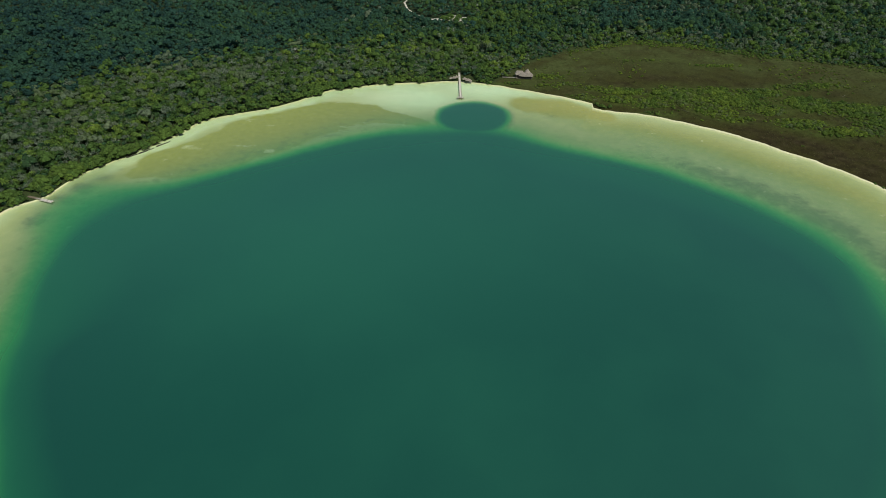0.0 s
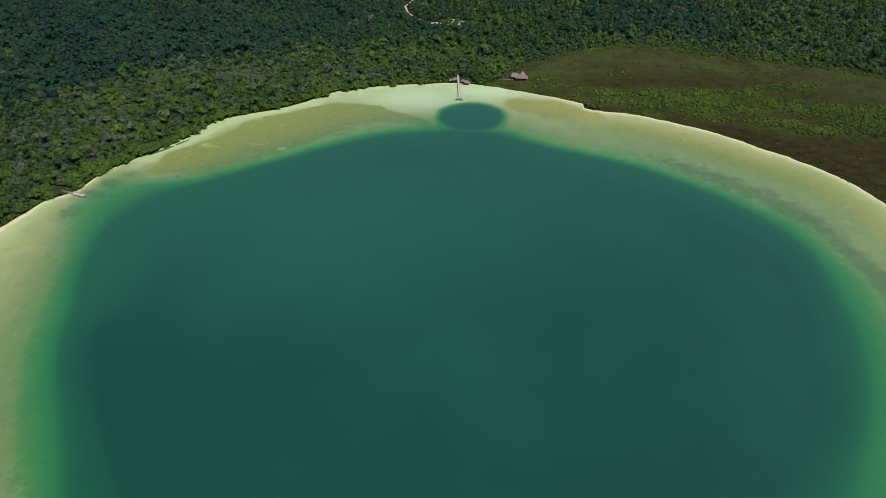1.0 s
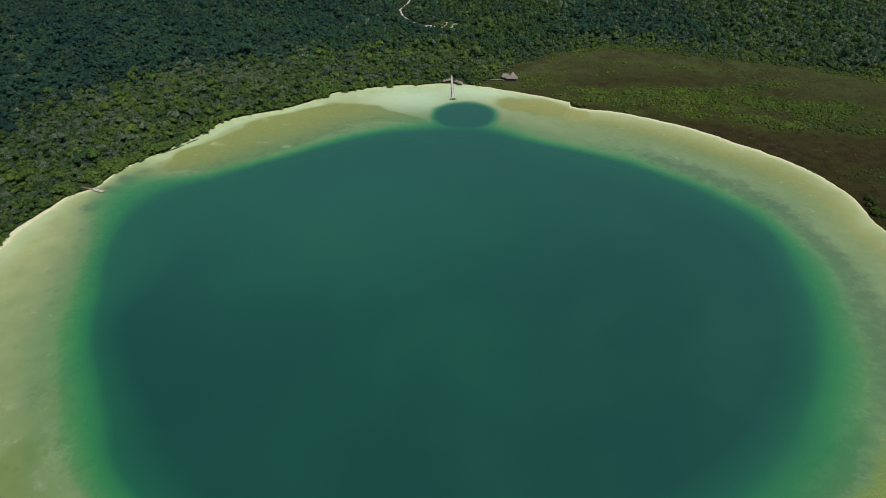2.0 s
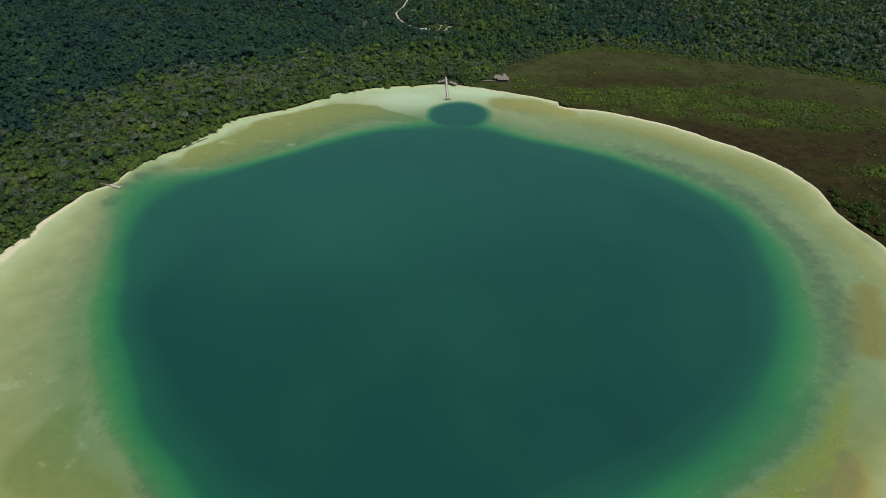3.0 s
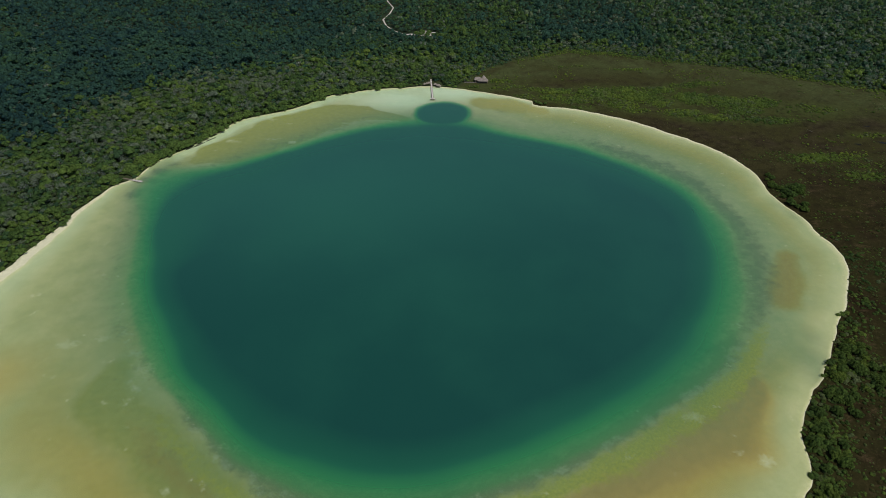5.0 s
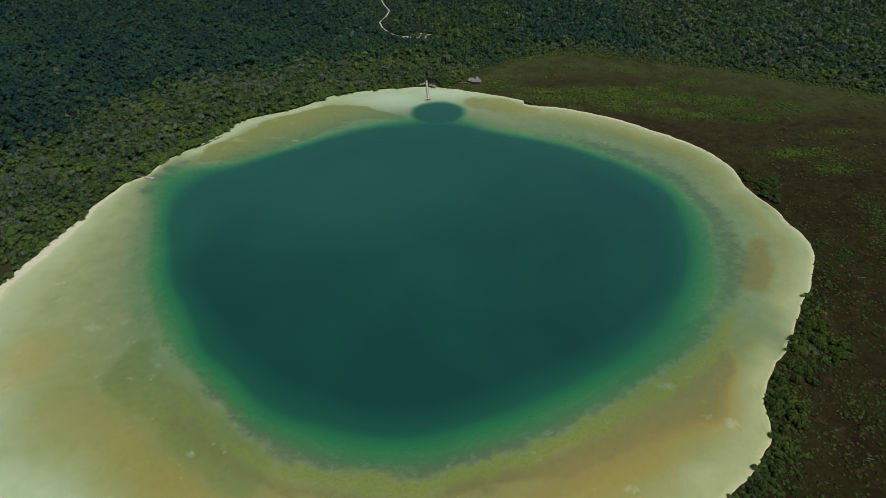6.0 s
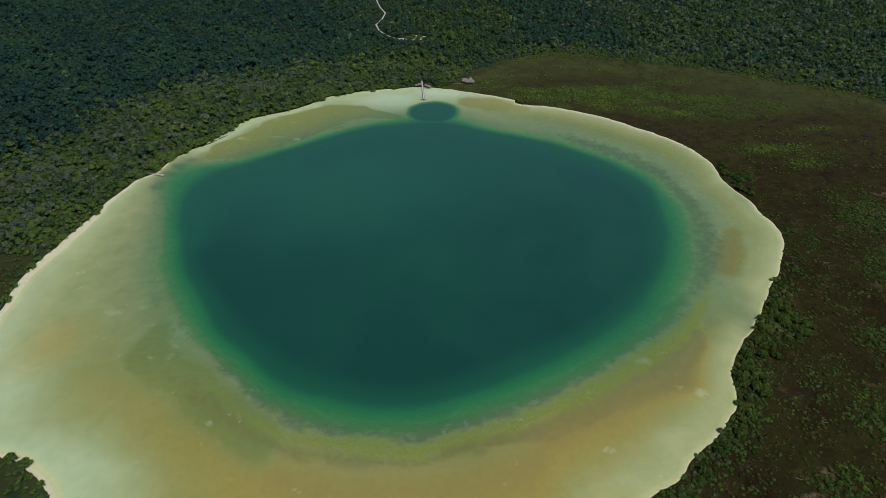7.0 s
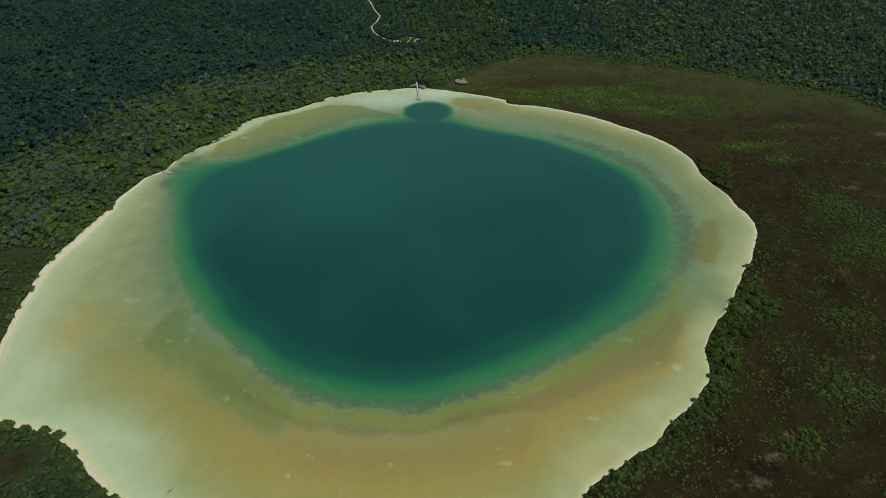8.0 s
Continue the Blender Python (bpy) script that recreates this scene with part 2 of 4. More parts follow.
M_DECK = make_plain("weathered_planks", (0.46, 0.43, 0.38), (0.72, 0.68, 0.62), 5.0, stretch=(1, 6, 1))
M_POST = make_plain("wooden_posts", (0.14, 0.11, 0.08), (0.30, 0.25, 0.19), 7.0)
M_THATCH = make_plain("palm_thatch", (0.18, 0.155, 0.130), (0.37, 0.325, 0.28), 3.5, 0.95, 0.8)
M_TRACK = make_plain("white_limestone_track", (0.52, 0.48, 0.40), (0.78, 0.74, 0.65), 0.9)
M_WETLOG = make_plain("waterlogged_wood", (0.025, 0.024, 0.020), (0.070, 0.062, 0.050), 5.0)
M_POOL = make_plain("dark_pool_water", (0.005, 0.006, 0.006), (0.011, 0.011, 0.009), 1.0, 0.12, 0.05)
M_POOL.node_tree.nodes["Principled BSDF"].inputs["Specular IOR Level"].default_value = 0.10


# ---- plan of the lagoon ----
# radii of the waterline, the edge of the shelf and the foot of the drop-off, at even angles from +x
SHORE = [232.7, 230.9, 232.2, 231.1, 233.3, 241.1, 243.1, 245.2, 244.0, 241.5, 239.6, 238.5, 237.3, 235.0, 233.2, 230.9, 227.1, 233.3,
         236.5, 239.9, 243.7, 247.9, 252.8, 254.2, 252.6, 253.2, 254.7, 252.5, 251.7, 244.1, 239.0, 239.9, 242.9, 244.4, 237.4, 234.9,
         232.9, 232.5, 232.9, 227.9, 233.3, 231.8, 231.4, 229.1, 229.6, 231.9, 235.9, 240.6, 242.2, 245.2, 248.0, 251.2, 255.8, 262.1,
         249.5, 234.9, 229.6, 229.1, 229.4, 230.6, 234.0, 234.8, 234.3, 233.0, 231.2, 230.6, 229.9, 227.8, 226.9, 226.4, 224.1, 216.9,
         204.4, 200.6, 199.7, 200.0, 198.3, 198.4, 199.2, 197.8, 191.1, 189.9, 191.0, 194.6, 198.3, 202.5, 208.6, 215.9, 222.9, 230.3]
OUTER = [175.8, 183.4, 185.4, 187.2, 183.0, 177.1, 174.3, 170.6, 170.7, 173.5, 181.9, 189.7, 187.2, 182.1, 180.2, 178.2, 176.5, 178.7,
         188.5, 211.5, 209.3, 189.5, 178.8, 170.9, 163.6, 158.6, 155.1, 152.2, 150.2, 150.6, 151.2, 151.6, 151.4, 150.7, 148.6, 144.6,
         141.7, 141.1, 142.5, 145.9, 151.0, 157.2, 162.3, 166.3, 170.2]
INNER = [155.0, 159.9, 168.0, 169.9, 168.4, 166.0, 163.3, 160.9, 160.4, 162.3, 168.2, 168.8, 168.9, 170.2, 169.5, 167.5, 166.4, 168.2,
         172.3, 181.7, 182.8, 172.5, 161.7, 152.7, 145.9, 140.8, 137.3, 136.5, 134.6, 134.5, 134.1, 133.4, 132.8, 131.0, 128.6, 125.4,
         122.5, 121.4, 121.8, 124.2, 127.3, 132.2, 136.5, 143.0, 148.6]
# width of the bare sand behind the waterline, and strength of the ochre mats, every 15 degrees
BEACH = [0.8, 0.5, 1.7, 2.0, 1.8, 1.2, 0.9, 0.5, 0.3, 0.3, 0.3, 2.6, 6.4, 3.4, 2.6, 2.0, 2.0, 2.0, 1.5, 1.0, 0.4, 0.3, 0.4, 0.6]
OCHRE = [0.36, 0.48, 0.70, 0.75, 0.60, 0.35, 0.00, 0.25, 0.70, 0.75, 0.40, 0.05, 0.10, 0.22, 0.45, 0.60, 0.65, 0.60, 0.65, 0.75, 0.85, 0.80, 0.45, 0.15]
TABLE = np.random.RandomState(11).rand(256, 256)


def ring(values, a):
    """The periodic smooth curve through values at even angles."""
    v = np.asarray(values)
    n = len(v)
    u = (np.asarray(a) / (2 * np.pi) % 1.0) * n
    i = np.floor(u).astype(int)
    f = u - i
    p0, p1, p2, p3 = v[(i - 1) % n], v[i % n], v[(i + 1) % n], v[(i + 2) % n]
    return p1 + 0.5 * f * (p2 - p0 + f * (2 * p0 - 5 * p1 + 4 * p2 - p3 + f * (3 * (p1 - p2) + p3 - p0)))


def wobble(x, y, size, seed=0, octaves=4):
    """Smooth noise from 0 to 1 with features of that size in metres."""
    total, amp, span = 0.0, 1.0, 0.0
    for k in range(octaves):
        u, v = x / size + 17.3 * seed + 31.7 * k, y / size + 9.1 * seed + 5.3 * k
        i, j = np.floor(u).astype(int), np.floor(v).astype(int)
        f, g = u - i, v - j
        f, g = f * f * (3 - 2 * f), g * g * (3 - 2 * g)
        a, b = TABLE[i % 256, j % 256], TABLE[(i + 1) % 256, j % 256]
        c, d = TABLE[i % 256, (j + 1) % 256], TABLE[(i + 1) % 256, (j + 1) % 256]
        total = total + amp * ((a * (1 - f) + b * f) * (1 - g) + (c * (1 - f) + d * f) * g)
        span, amp, size = span + amp, amp * 0.5, size * 0.5
    return total / span


def step(lo, hi, v):
    t = np.clip((v - lo) / (hi - lo), 0, 1)
    return t * t * (3 - 2 * t)


def shore_at(a):
    r = ring(SHORE, a)
    x, y = np.cos(a) * r, np.sin(a) * r
    turn = np.degrees(a) % 360
    hook = step(64.2, 65.4, turn) * step(69.0, 68.2, turn)
    r = r + hook * (np.where(turn < 67.3, 225.6, 232.8) - r)
    return r + 3.0 * (wobble(x, y, 9.0, 3, 3) - 0.5)


def off_shore(x, y):
    """Metres landward of the waterline; negative in the water."""
    return np.hypot(x, y) - shore_at(np.arctan2(y, x))


def rise(d):
    return 0.9 * step(0, 14, d) + 0.5 * step(20, 160, d)


def blobs(x, y, spots):
    total = np.zeros_like(x)
    for cx, cy, rx, ry, amp in spots:
        total = np.maximum(total, amp * np.exp(-((x - cx) / rx) ** 2 - ((y - cy) / ry) ** 2))
    return total


MARSH_X = [15, 27, 55, 85, 143, 183, 222, 261, 299, 349, 398, 439, 455, 560, 800]
MARSH_Y = [235, 258, 296, 319, 346, 340, 321, 306, 295, 262, 235, 202, 167, 60, -160]


def marshy(x, y):
    """1 on the open marsh, 0 under the forest."""
    edge = np.interp(x, MARSH_X, MARSH_Y) + 16 * (wobble(x, y, 30.0, 5) - 0.5)
    east = step(-3, 3, edge - y) * step(14, 22, x)
    south = step(-150, -185, y) * step(-150, -60, x)
    scrub = 0.58 * step(15, -35, y) * step(-180, -230, x) * step(3, 12, off_shore(x, y)) * step(95, 55, off_shore(x, y))
    clearing = blobs(x, y, [(-185, -168, 10, 8, 0.9), (-190, -186, 12, 6, 0.6)]) * (0.5 + wobble(x, y, 8, 48)) * step(4, 9, off_shore(x, y))
    return np.maximum(np.maximum(east, south), np.maximum(scrub, np.minimum(clearing, 0.95)))


def belt_at(x, y):
    """1 in the mixed mangrove belt behind the shore and round the marsh, 0 in the jungle."""
    d = off_shore(x, y)
    west = step(85, 40, d - 58 * step(-70, -220, x) + 60 * (wobble(x, y, 60, 4) - 0.5)) * step(110, 20, x)
    rim = step(34 + 20 * step(180, 300, x), 10, y - np.interp(x, MARSH_X, MARSH_Y) + 14 * (wobble(x, y, 25, 24) - 0.5)) * step(20, 60, x)
    return np.maximum(west, rim)


LUSH = [(24, 250, 12, 4, 0.9), (84, 226, 14, 7, 0.8), (128, 200, 16, 7, 0.75), (36, 250, 12, 4, 0.7), (62, 246, 20, 6, 0.6), (78, 250, 16, 6, 0.6), (94, 241, 14, 7, 0.75), (109, 222, 16, 9, 0.9), (127, 217, 18, 10, 0.9), (149, 229, 26, 18, 1.0), (115, 236, 24, 9, 0.9), (175, 238, 30, 10, 0.85), (205, 236, 26, 10, 0.85), (240, 176, 20, 8, 0.85), (285, 205, 22, 14, 0.85), (165, 206, 18, 12, 0.95),
        (186, 222, 28, 16, 1.0), (200, 210, 18, 12, 1.0), (174, 193, 14, 7, 0.85), (213, 186, 20, 10, 0.9), (224, 175, 16, 8, 0.8),
        (232, 216, 22, 16, 0.95), (233, 246, 24, 8, 0.75), (256, 250, 22, 7, 0.8), (259, 207, 26, 16, 0.95), (264, 188, 22, 10, 0.9),
        (198, 289, 28, 4, 0.7), (277, 170, 26, 9, 0.8), (284, 106, 34, 9, 0.8), (300, 80, 24, 8, 0.75), (345, 140, 26, 6, 0.55), (60, 262, 30, 9, 0.6),
        (306, 0, 30, 26, 1.0), (300, -40, 34, 26, 0.95), (268, -50, 16, 10, 0.6), (247, -18, 13, 6, 0.6), (238, -8, 8, 6, 0.7), (238, 62, 12, 9, 0.9), (467, 208, 30, 14, 0.6),
        (189, -89, 17, 15, 1.0), (158, -120, 10, 14, 1.0), (146, -142, 9, 11, 0.95), (131, -153, 10, 8, 0.9), (114, -168, 9, 7, 0.8), (97, -178, 9, 6, 0.65),
        (188, -122, 24, 11, 0.5), (207, -150, 21, 17, 0.95), (167, -178, 17, 9, 0.95), (238, -104, 20, 12, 0.85), (150, 300, 40, 6, 0.45), (320, 190, 50, 20, 0.5)]
BARE = [(329, 33, 9, 5, 0.9), (341, 21, 7, 3, 0.8), (418, 120, 14, 8, 0.9), (164, -173, 5, 4, 0.8), (151, -184, 8, 4, 0.75), (138, -194, 7, 6, 0.8), (125, -196, 9, 4, 0.7),
        (230, -130, 10, 3, 0.7), (108, -181, 6, 3, 0.55), (389, 198, 10, 5, 0.5), (239, 140, 8, 5, 0.7), (239, 217, 8, 3, 0.7), (270, 116, 5, 3, 0.6), (197, -133, 7, 3, 0.5)]
WHITE = [(-102, -138, 3, 2, 0.9), (107, -110, 7, 4, 0.8), (48, -132, 5, 3, 0.7), (128, -131, 4, 4, 0.9), (31, -180, 4, 2, 0.9), (-20, -178, 2, 2, 0.8),
         (76, -159, 5, 3, 0.7), (-177, -63, 8, 4, 0.8), (-162, -59, 5, 4, 0.7), (-133, -79, 7, 9, 0.6), (-110, 146, 4, 3, 1.0), (-159, 148, 6, 4, 0.75), (-153, 146, 5, 3, 0.7), (-127, 151, 9, 2, 0.7), (-82, 214, 5, 2, 0.7), (-71, 179, 7, 2, 0.75), (-60, 185, 6, 2, 0.7), (-134, 186, 7, 3, 0.65), (-129, 192, 5, 2, 0.6), (-85, -119, 12, 5, 0.55),
         (-134, -97, 5, 5, 0.6), (-52, 225, 45, 18, 0.72), (10, 240, 60, 14, 0.6), (119, -127, 4, 2, 0.7), (-118, 178, 7, 2, 0.6), (-205, -150, 25, 25, 0.45)]
OCHRE_SPOTS = [(140, 166, 40, 10, 0.5), (185, 122, 12, 30, 0.5)]
# mats with an edge of their own: from point and half width to point and half width
NORTH_MAT = [(-170, 117, 8, -156, 133, 21), (-156, 133, 21, -124, 163, 25), (-124, 163, 25, -84, 195, 23.5), (-84, 195, 23.5, -64, 196, 15), (-62, 195, 13, -22, 187, 4)]
EAST_STREAK = [(202, -8, 7, 195, -22, 9), (195, -22, 9, 181, -44, 7)]
SOUTH_MAT = [(138, -95, 7, 118, -117, 15), (118, -117, 15, 70, -140, 11), (70, -141, 10, 5, -158, 3)]
OLIVE_MAT = [(-146, -78, 7, -144, -95, 14), (-144, -95, 14, -108, -126, 13), (-108, -126, 13, -76, -148, 10)]
TAN_MAT = [(46, 216, 10, 62, 212, 15), (62, 212, 15, 90, 196, 9)]
RUST = [(45, -152, 34, 11, 0.62), (-5, -168, 46, 10, 0.55), (-95, -146, 42, 14, 0.5),
        (-198, -86, 19, 24, 0.55), (-150, -108, 26, 22, 0.34), (55, 207, 12, 5, 0.45), (60, -185, 40, 10, 0.4), (-150, -62, 10, 22, 0.3), (150, 160, 30, 6, 0.25), (175, 135, 10, 16, 0.25)]
HOLE = (8.5, 194.0, 24.5)


def mats(x, y, spans, soft):
    """1 inside a chain of tapered strips, falling to 0 past the edge."""
    best = np.full_like(x, 9.0)
    for ax, ay, aw, bx, by, bw in spans:
        t = np.clip(((x - ax) * (bx - ax) + (y - ay) * (by - ay)) / ((bx - ax) ** 2 + (by - ay) ** 2), 0, 1)
        best = np.minimum(best, np.hypot(x - ax - t * (bx - ax), y - ay - t * (by - ay)) / (aw + t * (bw - aw)))
    return step(1 + soft, 1 - soft, best)


def bed_depth(a, r):
    """Depth of the water at an angle and radius."""
    x, y = np.cos(a) * r, np.sin(a) * r
    s, o, n = shore_at(a), ring(OUTER, a), ring(INNER, a)
    n = n - 3 * step(0.5, 0.9, np.sin(a))
    w = 4.0 * (wobble(x, y, 30.0, 8, 3) - 0.5)
    o, n = o + w, n + w
    shelf = np.clip((s - r) / np.maximum(s - o, 1), 0, 1)
    drop = np.clip((o - r) / np.maximum(o - n, 1), 0, 1.6)
    depth = 0.05 + (0.35 + 0.45 * step(0.3, 0.8, np.cos(a))) * shelf + (1.15 - 0.45 * np.maximum(step(-0.2, -0.7, np.sin(a)), step(0.5, 0.85, np.cos(a)))) * shelf ** 3.0 + 5.4 * np.minimum(drop, 1.0) ** 1.3 + (3.2 - 0.8 * step(0, 130, y)) * step(o - 0.6 * (o - n), n - 18 - 14 * step(-0.1, 0.8, np.sin(a)) - 34 * step(0.88, 0.98, np.cos(a - 2.75)), r)
    depth = depth + blobs(x, y, [(173, -84, 8, 16, 0.9), (180, -69, 6, 8, 0.6), (229, 45, 6, 15, 0.8), (-194, 88, 13, 26, 1.1)]) * step(0.0, 0.05, shelf)
    hx, hy, hr = HOLE
    pit = step(hr + 3.5, hr - 6.0, np.hypot(x - hx, y - hy) + 2.5 * (wobble(x, y, 9, 2) - 0.5))
    sill = np.exp(-((x - hx) / 30) ** 2 - ((y - 165) / 15) ** 2)
    return np.maximum(depth + 0.9 * sill, pit * 7.6), shelf, drop


def sheet(name, verts, faces, material, attrs):
    """A mesh object from numpy arrays with point attributes."""
    me = bpy.data.meshes.new(name)
    k = faces.shape[1]
    me.vertices.add(len(verts)), me.loops.add(faces.size), me.polygons.add(len(faces))
    me.vertices.foreach_set("co", np.ascontiguousarray(verts, dtype=np.float32).ravel())
    me.loops.foreach_set("vertex_index", np.ascontiguousarray(faces, dtype=np.int32).ravel())
    me.polygons.foreach_set("loop_start", np.arange(len(faces), dtype=np.int32) * k)
    me.update(calc_edges=True)
    for key, values in attrs.items():
        me.attributes.new(key, "FLOAT", "POINT").data.foreach_set("value", np.ascontiguousarray(values, dtype=np.float32).ravel())
    me.materials.append(material)
    return new(name, me)


def polar_sheet(name, radii, material, attrs, z):
    """radii: rings x angles. Quads between the rings and a fan in the middle."""
    rings, n = radii.shape
    a = np.broadcast_to(np.arange(n) * 2 * np.pi / n, radii.shape)
    verts = np.stack([np.cos(a) * radii, np.sin(a) * radii, z], -1).reshape(-1, 3)
    i, j = np.meshgrid(np.arange(rings - 1), np.arange(n), indexing="ij")
    k = (j + 1) % n
    faces = np.stack([i * n + j, (i + 1) * n + j, (i + 1) * n + k, i * n + k], -1).reshape(-1, 4)
    ob = sheet(name, verts, faces, material, attrs)
    ob.data.polygons.foreach_set("use_smooth", np.ones(len(faces), dtype=bool))
    return ob


N = 600
angle = np.arange(N) * 2 * np.pi / N
waterline = shore_at(angle)
inside = np.concatenate([[0.000001, 0.2, 0.35], np.linspace(0.45, 0.96, 62), [0.975, 0.985, 0.993]])
outside = np.concatenate([[0, 0.6, 1.2, 2, 3, 4, 5.5, 7, 9], np.arange(11.5, 262, 2.8), np.geomspace(280, 4600, 26)])
R = np.concatenate([inside[:, None] * waterline, outside[:, None] + waterline])
A = np.broadcast_to(angle, R.shape)
X, Y = np.cos(A) * R, np.sin(A) * R
dist = R - waterline
depth, shelf, drop = bed_depth(A, R)
under = (dist < 0).astype(float)
warp = 18 * (wobble(X, Y, 30, 19) - 0.5)
ragged_x, ragged_y = X + 0.6 * warp, Y + 14 * (wobble(X, Y, 22, 32) - 0.5)
north_mat, tan_mat = mats(ragged_x, ragged_y, NORTH_MAT, 0.11), mats(ragged_x, ragged_y, TAN_MAT, 0.4)
streak, south_mat = mats(ragged_x, ragged_y, EAST_STREAK, 0.9), mats(ragged_x, ragged_y, SOUTH_MAT, 0.75)
olive_mat = mats(ragged_x, ragged_y, OLIVE_MAT, 0.6)
east, south = np.cos(A), step(-0.1, -0.6, np.sin(A))
turn = np.degrees(A) % 360
# ochre algal mats
och_mid = 0.60 - 0.26 * step(0.2, 0.7, np.cos(A - 0.6))
och = 0.95 * ring(OCHRE, A) * np.exp(-((shelf - och_mid) / np.where(shelf > och_mid, 0.26, 0.30)) ** 2)
och = np.maximum(och, blobs(X, Y, OCHRE_SPOTS)) * (1 - 0.8 * step(70, 20, np.abs(X + 20)) * step(100, 160, Y))
och = np.maximum(och, np.maximum(np.maximum(0.92 * north_mat, 0.9 * np.maximum(olive_mat, streak)), 0.7 * tan_mat)) * (drop < 0.9)
# milky marl off the beaches and round the pier
milky = ring([0.25, 0.3, 1.0, 0.8, 0.6, 1.0, 0.45, 0.05], A)
milk = np.maximum(0.8 * milky * step(0.36, 0.02, shelf), blobs(X + warp, Y - warp * 0.6, [(-30, 224, 40, 24, 1.2), (22, 240, 44, 22, 1.2), (-70, 232, 26, 9, 0.7), (-205, -125, 26, 40, 0.8), (-160, -160, 40, 18, 0.8), (84, -153, 22, 6, 0.5)]))
milk = np.maximum(milk, 0.72 * step(98, 108, turn) * step(152, 146, turn) * step(1.0, 3.0, -dist) * step(15, 9, -dist + 5 * (wobble(X, Y, 16, 44) - 0.5)))
milk = np.maximum(milk * (1 - 0.95 * north_mat), 0.12 * step(0.3, 0.8, np.cos(A + 0.1)) * np.exp(-((shelf - 0.55) / 0.25) ** 2)) * (1 - 0.8 * np.maximum(streak, tan_mat))
# rusty mats of the south shelf
rust = np.maximum(blobs(X + warp * 0.35, Y + warp * 0.3, RUST), np.maximum(0.42 * streak, 1.05 * south_mat))
rust = np.maximum(rust, np.maximum(0.30 * tan_mat, 0.22 * np.exp(-((shelf - 0.30) / 0.2) ** 2) * step(0.3, 0.8, np.cos(A - 0.55))))
rust = np.maximum(rust, 0.82 * np.exp(-((shelf - 0.64) / 0.34) ** 2) * step(-0.25, -0.75, np.sin(A)) * (1 - 0.4 * step(-0.3, -0.7, east)))
rust = rust * (1 - 0.55 * olive_mat) * (drop < 0.3)
# moss, weed and pale wisps along the drop
edge = shelf + 0.6 * drop
brow = R - ring(OUTER, A) - 4.0 * (wobble(X, Y, 30.0, 8, 3) - 0.5) + 9.0 * (wobble(X, Y, 14, 51) - 0.5)
brink = step(212, 230, turn) * step(346, 330, turn)
corner = np.maximum(step(258, 232, turn), 0.6 * step(288, 304, turn))
moss = brink * (1.15 + 0.2 * step(280, 300, turn)) * np.exp(-((brow - 4.6 - 3.2 * corner) / (4.6 + 0.8 * corner)) ** 2) * (1 - 0.5 * step(262, 232, turn))
crust = 0.75 * streak + brink * 0.70 * np.exp(-((brow - 11.0 - 4.5 * corner) / (3.6 + 2.5 * corner)) ** 2) * (1 - 0.6 * step(275, 290, turn))
weed = (1 - brink) * np.exp(-((edge - 0.86 - 0.17 * south) / (0.20 - 0.08 * south)) ** 2) * (0.33 + 0.22 * south + 0.66 * step(0.6, 0.88, np.cos(A - 0.12)) + 0.15 * step(0.5, 0.9, np.cos(A - 2.65)) - 0.12 * step(0.6, 0.9, np.cos(A - 3.3)))
weed = np.maximum(weed, blobs(X, Y, [(-199, 92, 10, 6, 1.15), (-195, 102, 9, 6, 1.1), (-202, 72, 9, 6, 1.1), (-190, 112, 8, 5, 0.7), (-192, 62, 7, 10, 0.7), (-186, 122, 6, 4, 0.6), (-48, 190, 30, 4, 0.45), (-200, 78, 10, 6, 0.7), (58, 196, 8, 10, 0.5), (112, -97, 9, 6, 0.62), (124, -82, 7, 8, 0.55), (92, -107, 12, 5, 0.5), (172, 2, 7, 26, 0.62), (-206, -170, 8, 16, 0.4)]))
weed = np.maximum(np.maximum(weed, 0.24 * olive_mat), 1.25 * brink * np.exp(-((brow + 4.5) / 6.0) ** 2))
wisp = np.exp(-((shelf + 0.7 * drop - 0.97) / 0.10) ** 2) * (0.16 + 0.28 * step(0.3, -0.4, np.sin(A)) * step(0.6, -0.3, east)) * (1 - brink)
wisp = np.maximum(wisp, (0.46 + 0.10 * step(285, 300, turn)) * brink * np.exp(-((brow + 3.0 - 3.0 * corner) / 4.5) ** 2))
slope = np.maximum(np.maximum(step(0.12 * brink, 0.14 + 0.36 * brink, drop), 0.6 * brink * step(2, -4, brow)), np.maximum(0.40 * step(0.76, 0.96, shelf) * (1 - 0.85 * brink), 0.50 * step(0.12, 0.62, shelf) * step(0.3, 0.8, np.cos(A - 0.25)) * (1 - streak)))
slope = np.maximum(slope, blobs(X, Y, [(-195, 90, 12, 26, 0.55)]))
slope = np.maximum(slope, np.maximum(0.45 * north_mat * step(0.55, 0.95, shelf), 0.25 * olive_mat))
rim = np.maximum(step(0.055, 0.0, shelf), np.maximum(0.30 * (1 - milky) * (1 - 0.8 * step(0.90, 0.97, np.cos(A - 0.25))), 0.28 * step(285, 300, turn) * step(350, 335, turn)) * step(0.5, 0.05, shelf)) * under
# the land
land_marsh = marshy(X, Y)
# southern zone of dark soil that also carries the painted cloud shade
shaded_peat = np.maximum(step(150, 30, Y), 0.08 * step(30, 10, dist + 14 * (wobble(X, Y, 20, 35) - 0.5)) * step(60, 110, X)) * (1 - 0.85 * step(-130, -190, X)) * (1 - 0.6 * step(290, 380, X))
